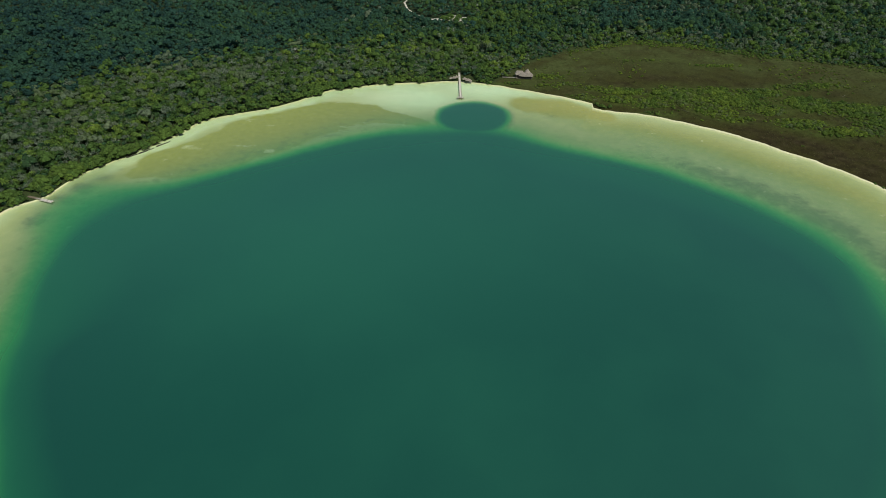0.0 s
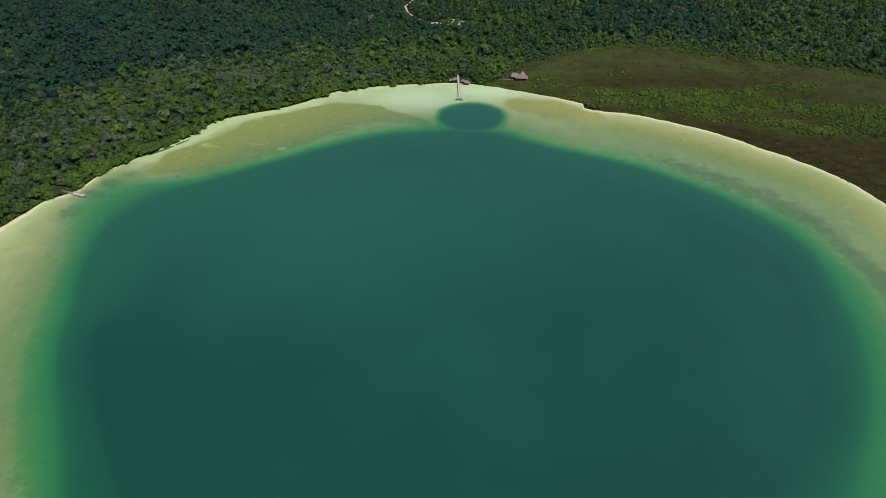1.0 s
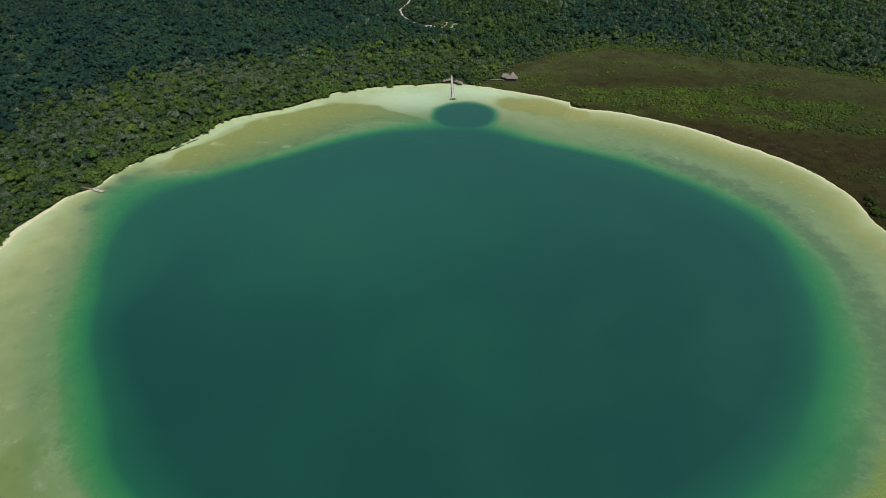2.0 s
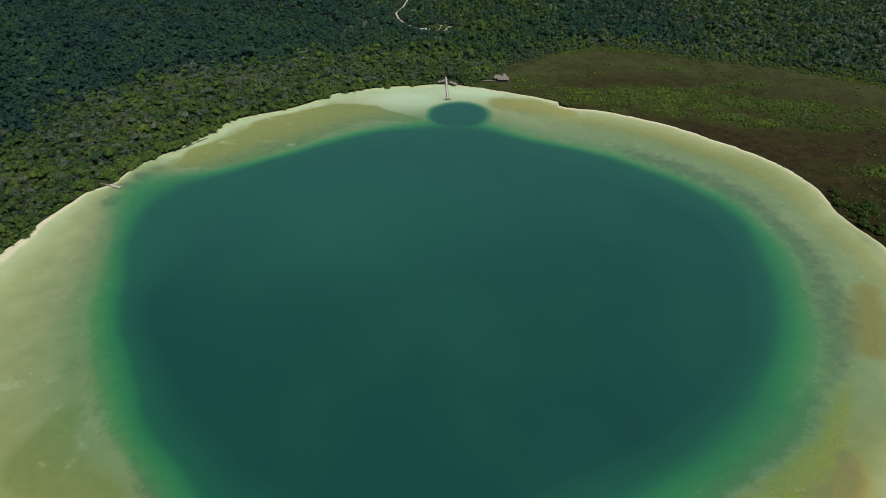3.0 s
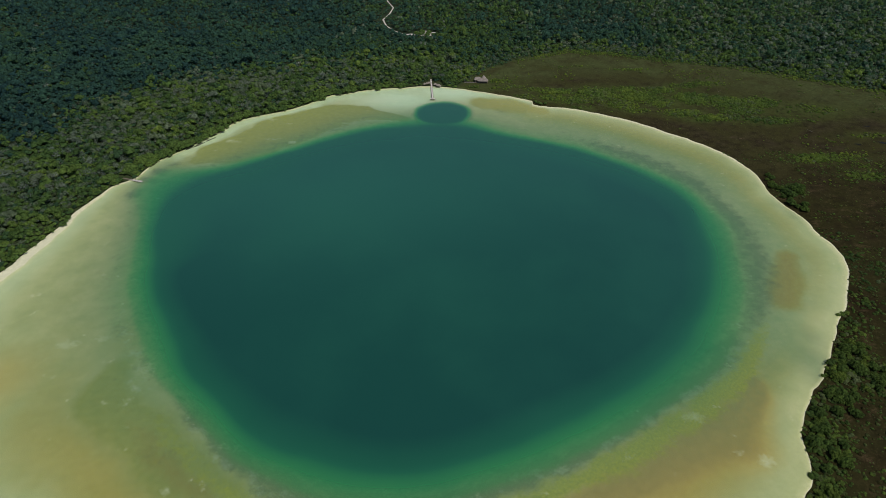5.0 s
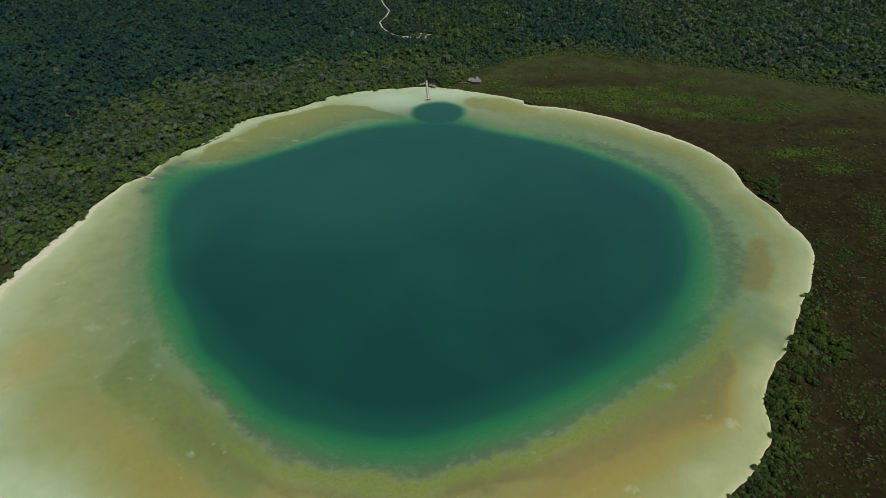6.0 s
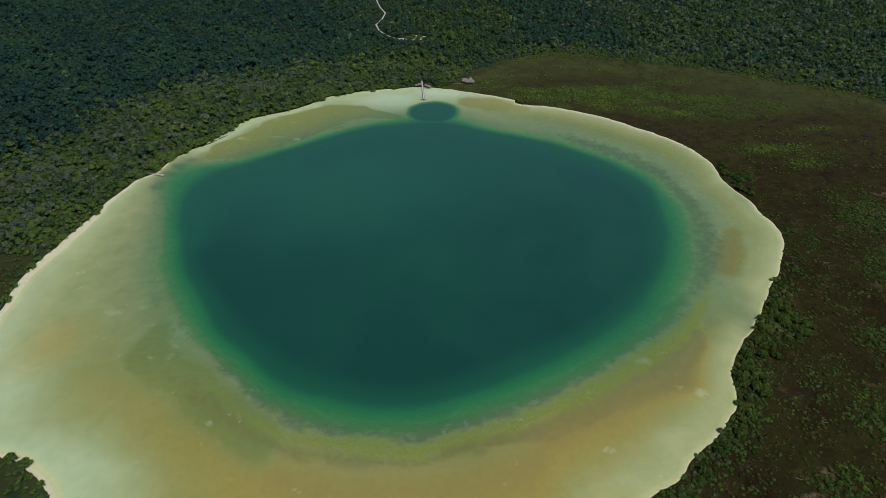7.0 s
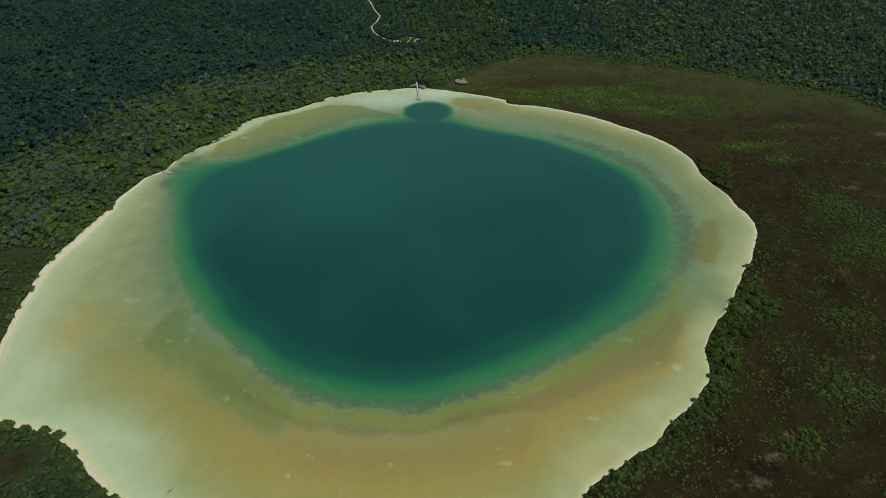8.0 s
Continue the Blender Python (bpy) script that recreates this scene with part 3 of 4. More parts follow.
meadow = step(100, 20, np.interp(X, MARSH_X, MARSH_Y) - Y + 50 * (wobble(X, Y, 40, 36) - 0.5)) * step(15, 50, X) * step(60, 160, Y)
z = np.where(dist < 0, -depth, rise(dist) + 0.25 * (wobble(X, Y, 12, 6) - 0.5) * step(3, 12, dist))
beach = step(1.15, 0.85, np.maximum(dist, 0) / np.maximum(ring(BEACH, A), 0.3))
ground = polar_sheet("ground", R, M_GROUND, {
    "under": under, "ochre": och, "weed": weed, "milk": milk, "wisp": wisp, "rust": rust, "rim": rim, "slope": slope, "moss": moss, "crust": crust,
    "white": blobs(X, Y, WHITE), "marsh": land_marsh, "belt": belt_at(X, Y), "canopy": step(600, 900, R), "shaded_peat": shaded_peat, "meadow": meadow,
    "lush": (0.3 + 0.6 * step(110, 170, Y)) * blobs(X, Y, LUSH) * (1 - 0.65 * step(120, 30, Y)), "bare": blobs(X, Y, BARE), "beach": beach}, z)
tagged(ground, "brown marsh, forest floor and pale marl lagoon bed", "ground", kind="structure")

wr = np.concatenate([inside[:, None] * waterline, np.array([0.0, 0.5, 1.5])[:, None] + waterline])
wa = np.broadcast_to(angle, wr.shape)
wx, wy = np.cos(wa) * wr, np.sin(wa) * wr
# mask of the painted sky reflection, strongest north-west of the middle
sky_sheen = 0.45 * step(-50, 90, wy) + 0.55 * blobs(wx, wy, [(-50, 62, 90, 85, 1.1), (60, 120, 70, 50, 0.5)])
water = polar_sheet("water", wr, M_WATER, {"depth": np.where(wr > waterline - 0.01, 0.03, bed_depth(wa, wr)[0]), "sky_sheen": sky_sheen}, np.zeros_like(wr))
tagged(water, "calm teal lagoon water, clear over the pale shelf", "water", kind="structure")


# ---- parts ----
def part(name, bm, material, parent=None, label=""):
    me = bpy.data.meshes.new(name)
    bm.to_mesh(me)
    bm.free()
    me.materials.append(material)
    ob = new(name, me)
    ob.parent = parent
    if label:
        ob["label"] = label
    return ob


def empty(name, at, turn=0.0):
    ob = new(name)
    ob.empty_display_size = 0.3
    ob.matrix_world = pose(*at, 0, 0, turn)
    return ob


def box(bm, size, at=(0, 0, 0), turn=0.0, bevel=0.0):
    made = bmesh.ops.create_cube(bm, size=1.0)["verts"]
    bmesh.ops.transform(bm, matrix=pose(*at, 0, 0, turn) @ Matrix.Diagonal((*size, 1)), verts=made)
    if bevel:
        edges = list({e for v in made for e in v.link_edges})
        bmesh.ops.bevel(bm, geom=edges, offset=bevel, segments=1, affect="EDGES")
    return bm


def rod(bm, a, b, r0, r1, sides=6):
    a, b = Vector(a), Vector(b)
    d = b - a
    m = Matrix.Translation((a + b) / 2) @ d.to_track_quat("Z", "Y").to_matrix().to_4x4()
    bmesh.ops.create_cone(bm, cap_ends=True, segments=sides, radius1=r0, radius2=r1, depth=d.length, matrix=m)
    return bm


# ---- plants ----
def join(pieces):
    """Joins (verts, faces) pairs."""
    verts, faces, at = [], [], 0
    for v, f in pieces:
        verts.append(v), faces.append(f + at)
        at += len(v)
    return np.concatenate(verts), np.concatenate(faces)


def puffs(rng, centres, radius, flat=0.8, sides=5):
    """Lumpy leaf masses, one at each centre: a top, two rings, open below."""
    out, turns = [], np.arange(sides) * 2 * np.pi / sides
    for c in centres:
        a = turns + rng.rand() * 6
        r = radius * (0.75 + 0.5 * rng.rand())
        hi = np.stack([np.cos(a) * 0.68, np.sin(a) * 0.68, np.full(sides, 0.62)], -1)
        lo = np.stack([np.cos(a + np.pi / sides), np.sin(a + np.pi / sides), np.full(sides, -0.25)], -1)
        v = np.concatenate([[[0, 0, 1.0]], hi, lo]) * (0.80 + 0.42 * rng.rand(2 * sides + 1, 1)) * r * np.array([1, 1, flat]) + c
        f = [(0, 1 + k, 1 + (k + 1) % sides) for k in range(sides)]
        for k in range(sides):
            n = (k + 1) % sides
            f += [(1 + k, 1 + sides + k, 1 + n), (1 + n, 1 + sides + k, 1 + sides + n)]
        out.append((v, np.array(f)))
    return join(out)


def sprays(rng, n, centres, reach, leaf, thin=1.0):
    """n loose leaf sprays as triangles round the centres."""
    pick = rng.randint(0, len(centres), n)
    d = rng.normal(size=(n, 3))
    d[:, 2] = np.abs(d[:, 2]) * 0.9 - 0.25
    d /= np.linalg.norm(d, axis=1, keepdims=True)
    p = centres[pick] + d * reach * (0.88 + 0.42 * rng.rand(n, 1)) * np.array([1, 1, 0.85])
    nrm = d * 0.9 + np.array([0, 0, 0.4]) + rng.normal(size=(n, 3)) * 0.38
    nrm /= np.linalg.norm(nrm, axis=1, keepdims=True)
    e = np.cross(nrm, rng.normal(size=(n, 3)))
    e /= np.linalg.norm(e, axis=1, keepdims=True)
    g = np.cross(nrm, e)
    size = leaf * (0.6 + 0.8 * rng.rand(n, 1))
    tri = np.stack([p + e * size, p - e * size * 0.55 + g * size * 0.85 * thin, p - e * size * 0.5 - g * size * 0.8 * thin], 1)
    return tri.reshape(-1, 3), np.arange(3 * n).reshape(-1, 3)


def crown_centres(rng, clumps, radius, height, lift):
    u = np.arange(clumps) * 2.4 + rng.rand(clumps) * 0.8
    t = np.sqrt((np.arange(clumps) + 0.3) / clumps) * 0.75
    return np.stack([np.cos(u) * t * radius, np.sin(u) * t * radius, lift + (1 - t ** 2) * height * (0.6 + 0.35 * rng.rand(clumps))], -1)


def leaves(rng, n, radius, height, lift, leaf, clumps=5, puff=0.5, thin=1.0, sides=5):
    """A ragged crown: leaf masses and loose sprays."""
    c = crown_centres(rng, clumps, radius, height, lift)
    loose = sprays(rng, n, c, radius * (puff or 0.5), leaf, thin)
    return join([puffs(rng, c, radius * puff, sides=sides), loose]) if puff else loose


def fronds(rng, n, radius, lift):
    """A palm head of arching fronds, two triangles each."""
    out = []
    for k in range(n):
        a = 2 * np.pi * (k + rng.rand() * 0.7) / n
        up = 0.2 + 0.7 * rng.rand()
        d, side = np.array([np.cos(a), np.sin(a), 0]), np.array([-np.sin(a), np.cos(a), 0]) * radius * 0.13
        base, mid, tip = np.array([0, 0, lift]), d * radius * 0.55 + [0, 0, lift + up], d * radius + [0, 0, lift + up * 0.3 - 0.4]
        out += [base, mid + side, mid - side, mid + side, tip, mid - side]
    return np.array(out), np.arange(6 * n).reshape(-1, 3)


def stem(height, r, lean=(0, 0)):
    """A tapered three-sided trunk."""
    a = np.arange(3) * 2 * np.pi / 3
    lo = np.stack([np.cos(a) * r, np.sin(a) * r, np.full(3, -0.6)], -1)
    hi = np.stack([np.cos(a) * r * 0.5 + lean[0], np.sin(a) * r * 0.5 + lean[1], np.full(3, height)], -1)
    f = [t for k in range(3) for t in ((k, (k + 1) % 3, 3 + k), ((k + 1) % 3, 3 + (k + 1) % 3, 3 + k))]
    return np.concatenate([lo, hi]), np.array(f)


def thicket(name, places, kinds, templates, hues, scales, material=M_LEAF):
    """One mesh of many plants. templates: verts, faces and the number of bark verts of each."""
    verts, faces, tint, at = [], [], [], 0
    rng = np.random.RandomState(len(places))
    for k, (tv, tf, bark) in enumerate(templates):
        m = kinds == k
        if not m.any():
            continue
        p, sc, hu = places[m], scales[m], hues[m]
        turn = rng.rand(len(p)) * 2 * np.pi
        c, s = np.cos(turn)[:, None], np.sin(turn)[:, None]
        q = np.broadcast_to(tv, (len(p), *tv.shape))
        q = np.stack([q[..., 0] * c - q[..., 1] * s, q[..., 0] * s + q[..., 1] * c, q[..., 2]], -1) * sc[:, None, :] + p[:, None, :]
        h = np.broadcast_to(hu[:, None], q.shape[:2]).copy()
        h[:, :bark] = 0.9
        verts.append(q.reshape(-1, 3)), tint.append(h.ravel())
        faces.append((tf[None] + (np.arange(len(p)) * len(tv))[:, None, None] + at).reshape(-1, 3))
        at += len(p) * len(tv)
    faces = np.concatenate(faces)
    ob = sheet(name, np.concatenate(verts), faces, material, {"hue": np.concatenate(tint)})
    ob.data.polygons.foreach_set("use_smooth", np.ones(len(faces), dtype=bool))
    return ob


def tree_template(seed, n, radius, height, crown, leaf, trunk=True, **more):
    rng = np.random.RandomState(seed)
    body = leaves(rng, n, radius, crown, height, leaf, **more)
    if not trunk:
        return (*body, 0)
    st = stem(height + crown * 0.3, 0.16, tuple(rng.normal(size=2) * 0.3))
    return (*join([st, body]), len(st[0]))


def palm_template(seed, height, radius, n):
    rng = np.random.RandomState(seed)
    st = stem(height, 0.12)
    return (*join([st, fronds(rng, n, radius, height)]), len(st[0]))


def scatter(x0, x1, y0, y1, gap, seed):
    """A jittered grid of places."""
    rng = np.random.RandomState(seed)
    x, y = np.meshgrid(np.arange(x0, x1, gap), np.arange(y0, y1, gap))
    x, y = x.ravel() + (rng.rand(x.size) - 0.5) * gap * 1.25, y.ravel() + (rng.rand(x.size) - 0.5) * gap * 1.25
    return x, y, rng


TRACK = [(-84, 640), (-68, 606), (-60, 560), (-50, 525), (-53, 498), (-60, 470), (-55, 446), (-45, 424), (-32, 410), (-20, 409), (-10, 412)]


def near_track(x, y):
    """Distance from the white track and its clearing."""
    best = np.minimum(np.hypot((x + 9) / 1.2, (y - 409) / 1.3) - 9, np.hypot(x + 24, y - 405) - 4)
    best = np.minimum(best, np.hypot((x - 2), y - 414) - 3)
    for (ax, ay), (bx, by) in zip(TRACK, TRACK[1:]):
        t = np.clip(((x - ax) * (bx - ax) + (y - ay) * (by - ay)) / ((bx - ax) ** 2 + (by - ay) ** 2), 0, 1)
        best = np.minimum(best, np.hypot(x - ax - t * (bx - ax), y - ay - t * (by - ay)) - 1.6)
    return best


def kept_free(x, y):
    """True where no plant grows: buildings, walkways, track."""
    free = near_track(x, y) < np.where(y > 425, 0.9, 2.3)
    free |= (np.abs(x - 46.5) < 9) & (np.abs(y - 261.5) < 8)
    free |= (np.abs(x - 37) < 9) & (np.abs(y - 259.5) < 3.5)
    free |= (np.abs(x) < 9.5) & (np.abs(y - 257) < 6.5)
    free |= (np.abs(x + 1.0) < 2.2) & (y > 250) & (y < 276)
    free |= (np.abs(x + 211.5) < 10) & (np.abs(y - 89.5 + 0.27 * (x + 211.5)) < 3.2)
    free |= (np.abs(x + 136.5) < 3.2) & (np.abs(y - 309.5) < 3.2)
    return free


def ground_z(x, y):
    return rise(off_shore(x, y)) - 0.1


# --- the forest beyond the near trees ---
def in_view(x, y):
    return (x > -215 - 0.58 * (y + 184)) & (x < 225 + 0.735 * (y + 204)) & (y < 655) & (y > -330)


def plant(name, x, y, rng, temps, label):
    """Plants one stretch of forest at the places that are free."""
    d, m = off_shore(x, y), marshy(x, y)
    lean = 2.6 * (wobble(x, y, 11, 25) - 0.35)
    ok = (d > np.maximum(ring(BEACH, np.arctan2(y, x)), 0.5) + lean) & (d > 0.4) & (rng.rand(len(x)) > m) & ~kept_free(x, y)
    ok &= ~((m > 0.3) & (rng.rand(len(x)) < 0.35))
    x, y, d, m = x[ok], y[ok], d[ok], m[ok]
    n, belt, wide = len(x), belt_at(x, y), wobble(x, y, 45, 9)
    # hue sinks in the far west: haze and cloud shade painted into leaves
    hue = np.clip(0.16 + 0.17 * step(-140, 0, x) - 0.16 * step(90, 150, x) * step(270, 220, x) * step(310, 350, y) - 0.03 * step(-180, -420, x + 0.3 * (y - 300)) + 0.34 * (wide - 0.5) + rng.normal(size=n) * 0.08, 0.14 * step(-200, -60, x) + 0.14 * step(370, 300, y) * step(-160, -80, x), 0.52)
    silver = rng.rand(n) < 0.26 * step(200, 290, x) + 0.05 * step(-150, -60, x)
    hue = np.where(rng.rand(n) < 0.02, 0.34 + 0.12 * rng.rand(n), np.where(silver, 0.865 + 0.055 * rng.rand(n), hue))
    clump = wobble(x, y, 13, 41, 2)
    lush = np.clip(0.455 + 0.02 * (x > -20) + 0.07 * step(210, 260, x) + 0.45 * (wide - 0.5) + 0.28 * (clump - 0.5) + rng.normal(size=n) * 0.05, 0.05, 0.66)
    lush = np.where(rng.rand(n) < 0.16 + 0.5 * step(0.52, 0.66, wobble(x, y, 22, 42)), 0.855 + 0.045 * rng.rand(n), lush)
    lush = np.where(d < 10, np.clip(0.50 + 0.3 * (clump - 0.5) + rng.normal(size=n) * 0.04, 0.36, 0.60), lush)
    hue = np.where(rng.rand(n) < np.maximum(belt, step(-60, -120, y)), lush, hue)
    kinds = rng.randint(0, 4, n)
    patchy = step(0.42, 0.62, wobble(x, y, 16, 26))
    grey = (rng.rand(n) < (0.09 + 0.26 * patchy) * belt * (d > 7)) | (rng.rand(n) < 0.02)
    kinds[grey] = 4
    hue[grey] = 0.875 + 0.105 * rng.rand(grey.sum())
    palm = ~grey & (rng.rand(n) < 0.11 * belt * (d > 5))
    kinds[palm] = 5
    hue[palm] = 0.44 + 0.2 * rng.rand(palm.sum())
    sc = (0.62 + 0.60 * rng.rand(n) ** 1.4 + 0.75 * (rng.rand(n) < 0.07))[:, None] * np.ones(3) * (1.0 + 0.4 * (wobble(x, y, 25, 12)[:, None] - 0.5))
    sc[:, 2] *= 0.78 + 0.55 * wobble(x, y, 17, 43) * (0.6 + 0.8 * rng.rand(n))
    sc *= 1.0 - 0.15 * (belt < 0.35)[:, None]
    low = (0.68 + 0.32 * step(0.0, 20.0, d)) * (1 - 0.35 * step(-60, -130, y))
    rim = np.where(x > 20, 0.55 + 0.45 * step(0, 26, y - np.interp(x, MARSH_X, MARSH_Y)), 1.0)
    trk = 0.60 + 0.40 * step(1, 14, near_track(x, y + 8)) if name != "mangrove_belt" else 1.0
    sc = sc * (low * rim * trk * np.where(m > 0.3, 0.55, 1.0))[:, None]
    low_x, low_y = x + 2.1 * np.cos(np.arange(n)), y + 2.1 * np.sin(np.arange(n))
    fill = (rng.rand(n) < 0.8) & (m < 0.3) & (d > 3) & ~kept_free(low_x, low_y)
    x, y = np.concatenate([x, low_x[fill]]), np.concatenate([y, low_y[fill]])
    kinds, sc = np.concatenate([kinds, np.full(fill.sum(), 6)]), np.concatenate([sc, sc[fill] * 0.6 + 0.4])
    hue = np.concatenate([hue, np.where(hue[fill] > 0.8, 0.30, hue[fill] * 0.85)])
    places = np.stack([x, y, ground_z(x, y)], -1)
    tagged(thicket(name, places, kinds, temps, hue, sc), label, "forest", kind="stuff")


def plant_forest():
    fine = [tree_template(40 + k, 29, 2.25, 1.2, 2.9, 0.52, clumps=3, puff=0.50) for k in range(4)] + \
           [tree_template(50, 70, 1.9, 2.2, 2.6, 0.6, clumps=7, puff=0, thin=0.28), palm_template(51, 4.4, 2.0, 12), tree_template(52, 6, 2.0, 0.4, 1.9, 0.5, trunk=False, clumps=1, puff=0.95)]
    rough = [tree_template(60 + k, 17, 2.6, 3.4, 3.0, 0.58, trunk=False, clumps=3, puff=0.50, sides=4) for k in range(4)] + \
            [tree_template(70, 30, 2.6, 4.6, 3.0, 0.95, clumps=4, puff=0, thin=0.2), palm_template(71, 6.0, 2.4, 9), tree_template(72, 3, 2.6, 2.2, 2.2, 0.45, trunk=False, clumps=1, puff=0.95)]
    far = [tree_template(65 + k, 9, 3.4, 3.6, 3.4, 0.85, trunk=False, clumps=2, puff=0.56, sides=4) for k in range(4)] + rough[4:]
    x, y, rng = scatter(-520, 480, -330, 430, 3.2, 21)
    sel = in_view(x, y) & (belt_at(x, y) > 0.35) & (y < 400)
    plant("mangrove_belt", x[sel], y[sel], rng, fine, "mixed green and grey mangrove trees behind the shore")
    x, y, rng = scatter(-700, 700, -330, 425, 3.55, 23)
    sel = in_view(x, y) & (belt_at(x, y) <= 0.35)
    plant("jungle", x[sel], y[sel], rng, rough, "dense dark green jungle canopy with grey gaps")
    x, y, rng = scatter(-820, 880, 425, 655, 5.4, 24)
    sel = in_view(x, y)
    plant("jungle_beyond", x[sel], y[sel], rng, far, "dense green jungle canopy in the distance, coloured bluer for haze")
    # canopy out to where the land melts away
    x, y, rng = scatter(-900, 900, -800, 1050, 28, 22)
    ok = ~in_view(x, y) & (off_shore(x, y) > 25) & (np.hypot(x, y) < 1000) & (rng.rand(len(x)) > marshy(x, y))
    x, y = x[ok], y[ok]
    temps = [tree_template(80 + k, 2, 13.5, 5.0, 1.0, 1.6, trunk=False, clumps=4, puff=0.44) for k in range(4)]
    ob = thicket("far_forest", np.stack([x, y, ground_z(x, y)], -1), rng.randint(0, 4, len(x)), temps,
                 np.clip(0.2 + 0.1 * rng.normal(size=len(x)), 0, 0.6), (0.8 + 0.5 * rng.rand(len(x)))[:, None] * np.array([1, 1, 0.6]))
    tagged(ob, "dark green forest stretching away", "forest", kind="stuff")


plant_forest()


# --- marsh plants ---
def plant_marsh():
    x, y, rng = scatter(-150, 520, -420, 350, 2.2, 31)
    d = off_shore(x, y)
    thick = blobs(x, y, LUSH)
    n = wobble(x, y, 12, 14)
    chance = 0.97 * step(0.24, 0.44, thick * (0.30 + 0.95 * n)) + 0.03 * step(0.46, 0.62, n) + 0.45 * step(0.58, 0.68, wobble(x, y, 20, 15, 2)) * (0.35 + 0.65 * step(140, 80, y))
    fringe = step(20, 4, d) * step(-20, -50, y) * step(30, 60, x) * step(0.26, 0.52, wobble(x, y, 12, 28))
    edge = np.abs(y - np.interp(x, MARSH_X, MARSH_Y) - 2 + 10 * (wobble(x, y, 30.0, 5) - 0.5))
    rim = step(15, 5, edge) * step(60, 130, x)
    fringe = np.maximum(fringe, 0.8 * rim)
    chance = np.maximum(np.clip(chance, 0, 1), fringe) * (1 - 0.9 * step(0.3, 0.6, blobs(x, y, BARE)))
    ok = (rng.rand(len(x)) < chance) & (marshy(x, y) > 0.5 - 0.5 * step(0.2, 0.6, rim)) & (d > 0.5 + 3.0 * step(0, 60, y)) & ~kept_free(x, y)
    ok &= ~((d < 9) & (y > 60) & (rng.rand(len(x)) < 0.6))
    ok &= (y > -240) | (rng.rand(len(x)) < 0.14)
    x, y, thick, tall = x[ok], y[ok], thick[ok], fringe[ok]
    n = len(x)
    north = step(0, 90, y)
    hue = np.clip(0.43 + 0.10 * north + 0.26 * (wobble(x, y, 30, 16) - 0.5) + 0.2 * (wobble(x, y, 9, 45) - 0.5) + 0.04 * rng.normal(size=n), 0.36, 0.66)
    kinds = rng.randint(0, 4, n)
    dusty = rng.rand(n) < 0.08 + 0.45 * step(0.48, 0.62, wobble(x, y, 24, 46)) * (1 - 0.5 * north)
    hue[dusty] = 0.835 + 0.035 * rng.rand(dusty.sum())
    sc = (0.48 + 0.75 * rng.rand(n) ** 2.0 + 0.40 * tall + (0.42 + 0.8 * north * step(0.35, 0.65, wobble(x, y, 16, 52))) * step(0.3, 1, thick))[:, None] * np.array([1.0, 1.0, 0.62]) * (1 + north[:, None] * np.array([0, 0, 0.35]))
    temps = []
    for k in range(4):
        r = np.random.RandomState(90 + k)
        temps.append((*leaves(r, 12, 1.15, 0.9, 0.0, 0.26, clumps=2, puff=0.62), 0))
    near = (y < 40) & (x < 300) & (rng.rand(n) < 0.12)
    ob = thicket("marsh_shrubs", np.stack([x, y, ground_z(x, y)], -1)[~near], kinds[~near], temps, hue[~near], sc[~near], M_SHRUB)
    tagged(ob, "low green shrubs scattered over brown marsh", "shrubs", kind="stuff")
    sx, sy, srng = scatter(-340, 400, -270, 120, 2.0, 34)
    scrub = sx < -200
    grow = 0.75 * step(0.56, 0.68, wobble(sx, sy, 15, 29, 2)) + 0.015 + 0.5 * scrub + 0.85 * step(60, 20, off_shore(sx, sy)) * (sy < 0) * step(0.48, 0.60, wobble(sx, sy, 11, 37, 2))
    grow = grow * (1 - 0.6 * (sy < -240)) + 0.6 * step(0.12, 0.4, blobs(sx, sy, LUSH)) + 0.5 * blobs(sx, sy, [(182, -134, 60, 42, 1.8), (120, -180, 60, 16, 1.8), (246, -20, 50, 45, 1.5)]) * step(0.54, 0.66, wobble(sx, sy, 12, 47, 2))
    keep = (srng.rand(len(sx)) < grow) & (marshy(sx, sy) > 0.5) & (off_shore(sx, sy) > 1.0) & (blobs(sx, sy, BARE) < 0.35)
    sx, sy, scrub = sx[keep], sy[keep], scrub[keep]
    n = len(sx)
    temps = [(*leaves(np.random.RandomState(95 + k), 6, 0.62, 0.45, 0.0, 0.22, clumps=1, puff=0.8, sides=4), 0) for k in range(3)]
    hue = np.clip(0.43 + 0.05 * srng.normal(size=n) + 0.24 * (wobble(sx, sy, 20, 38) - 0.5), 0.37, 0.60)
    hue = np.where(srng.rand(n) < np.where(scrub, 0.6, 0.45), 0.79 + 0.055 * srng.rand(n), hue)
    size = (0.55 + 1.0 * srng.rand(n) ** 1.8) * np.where(scrub, 1.5, 1.0)
    ob = thicket("marsh_bushlets", np.stack([sx, sy, ground_z(sx, sy)], -1), srng.randint(0, 3, n), temps, hue, size[:, None] * np.array([1.15, 1.15, 0.65]), M_SHRUB)
    tagged(ob, "knee-high green bushlets dotted over dark marsh soil", "shrubs", kind="stuff")
    gx, gy, grng = scatter(-140, 480, -300, 345, 1.85, 33)
    gd = off_shore(gx, gy)
    keep = (marshy(gx, gy) > 0.4) & (gd > 3.5) & (grng.rand(len(gx)) < 0.25 + 0.6 * step(0.35, 0.65, wobble(gx, gy, 9, 18))) & (blobs(gx, gy, BARE) < 0.4) & ~kept_free(gx, gy)
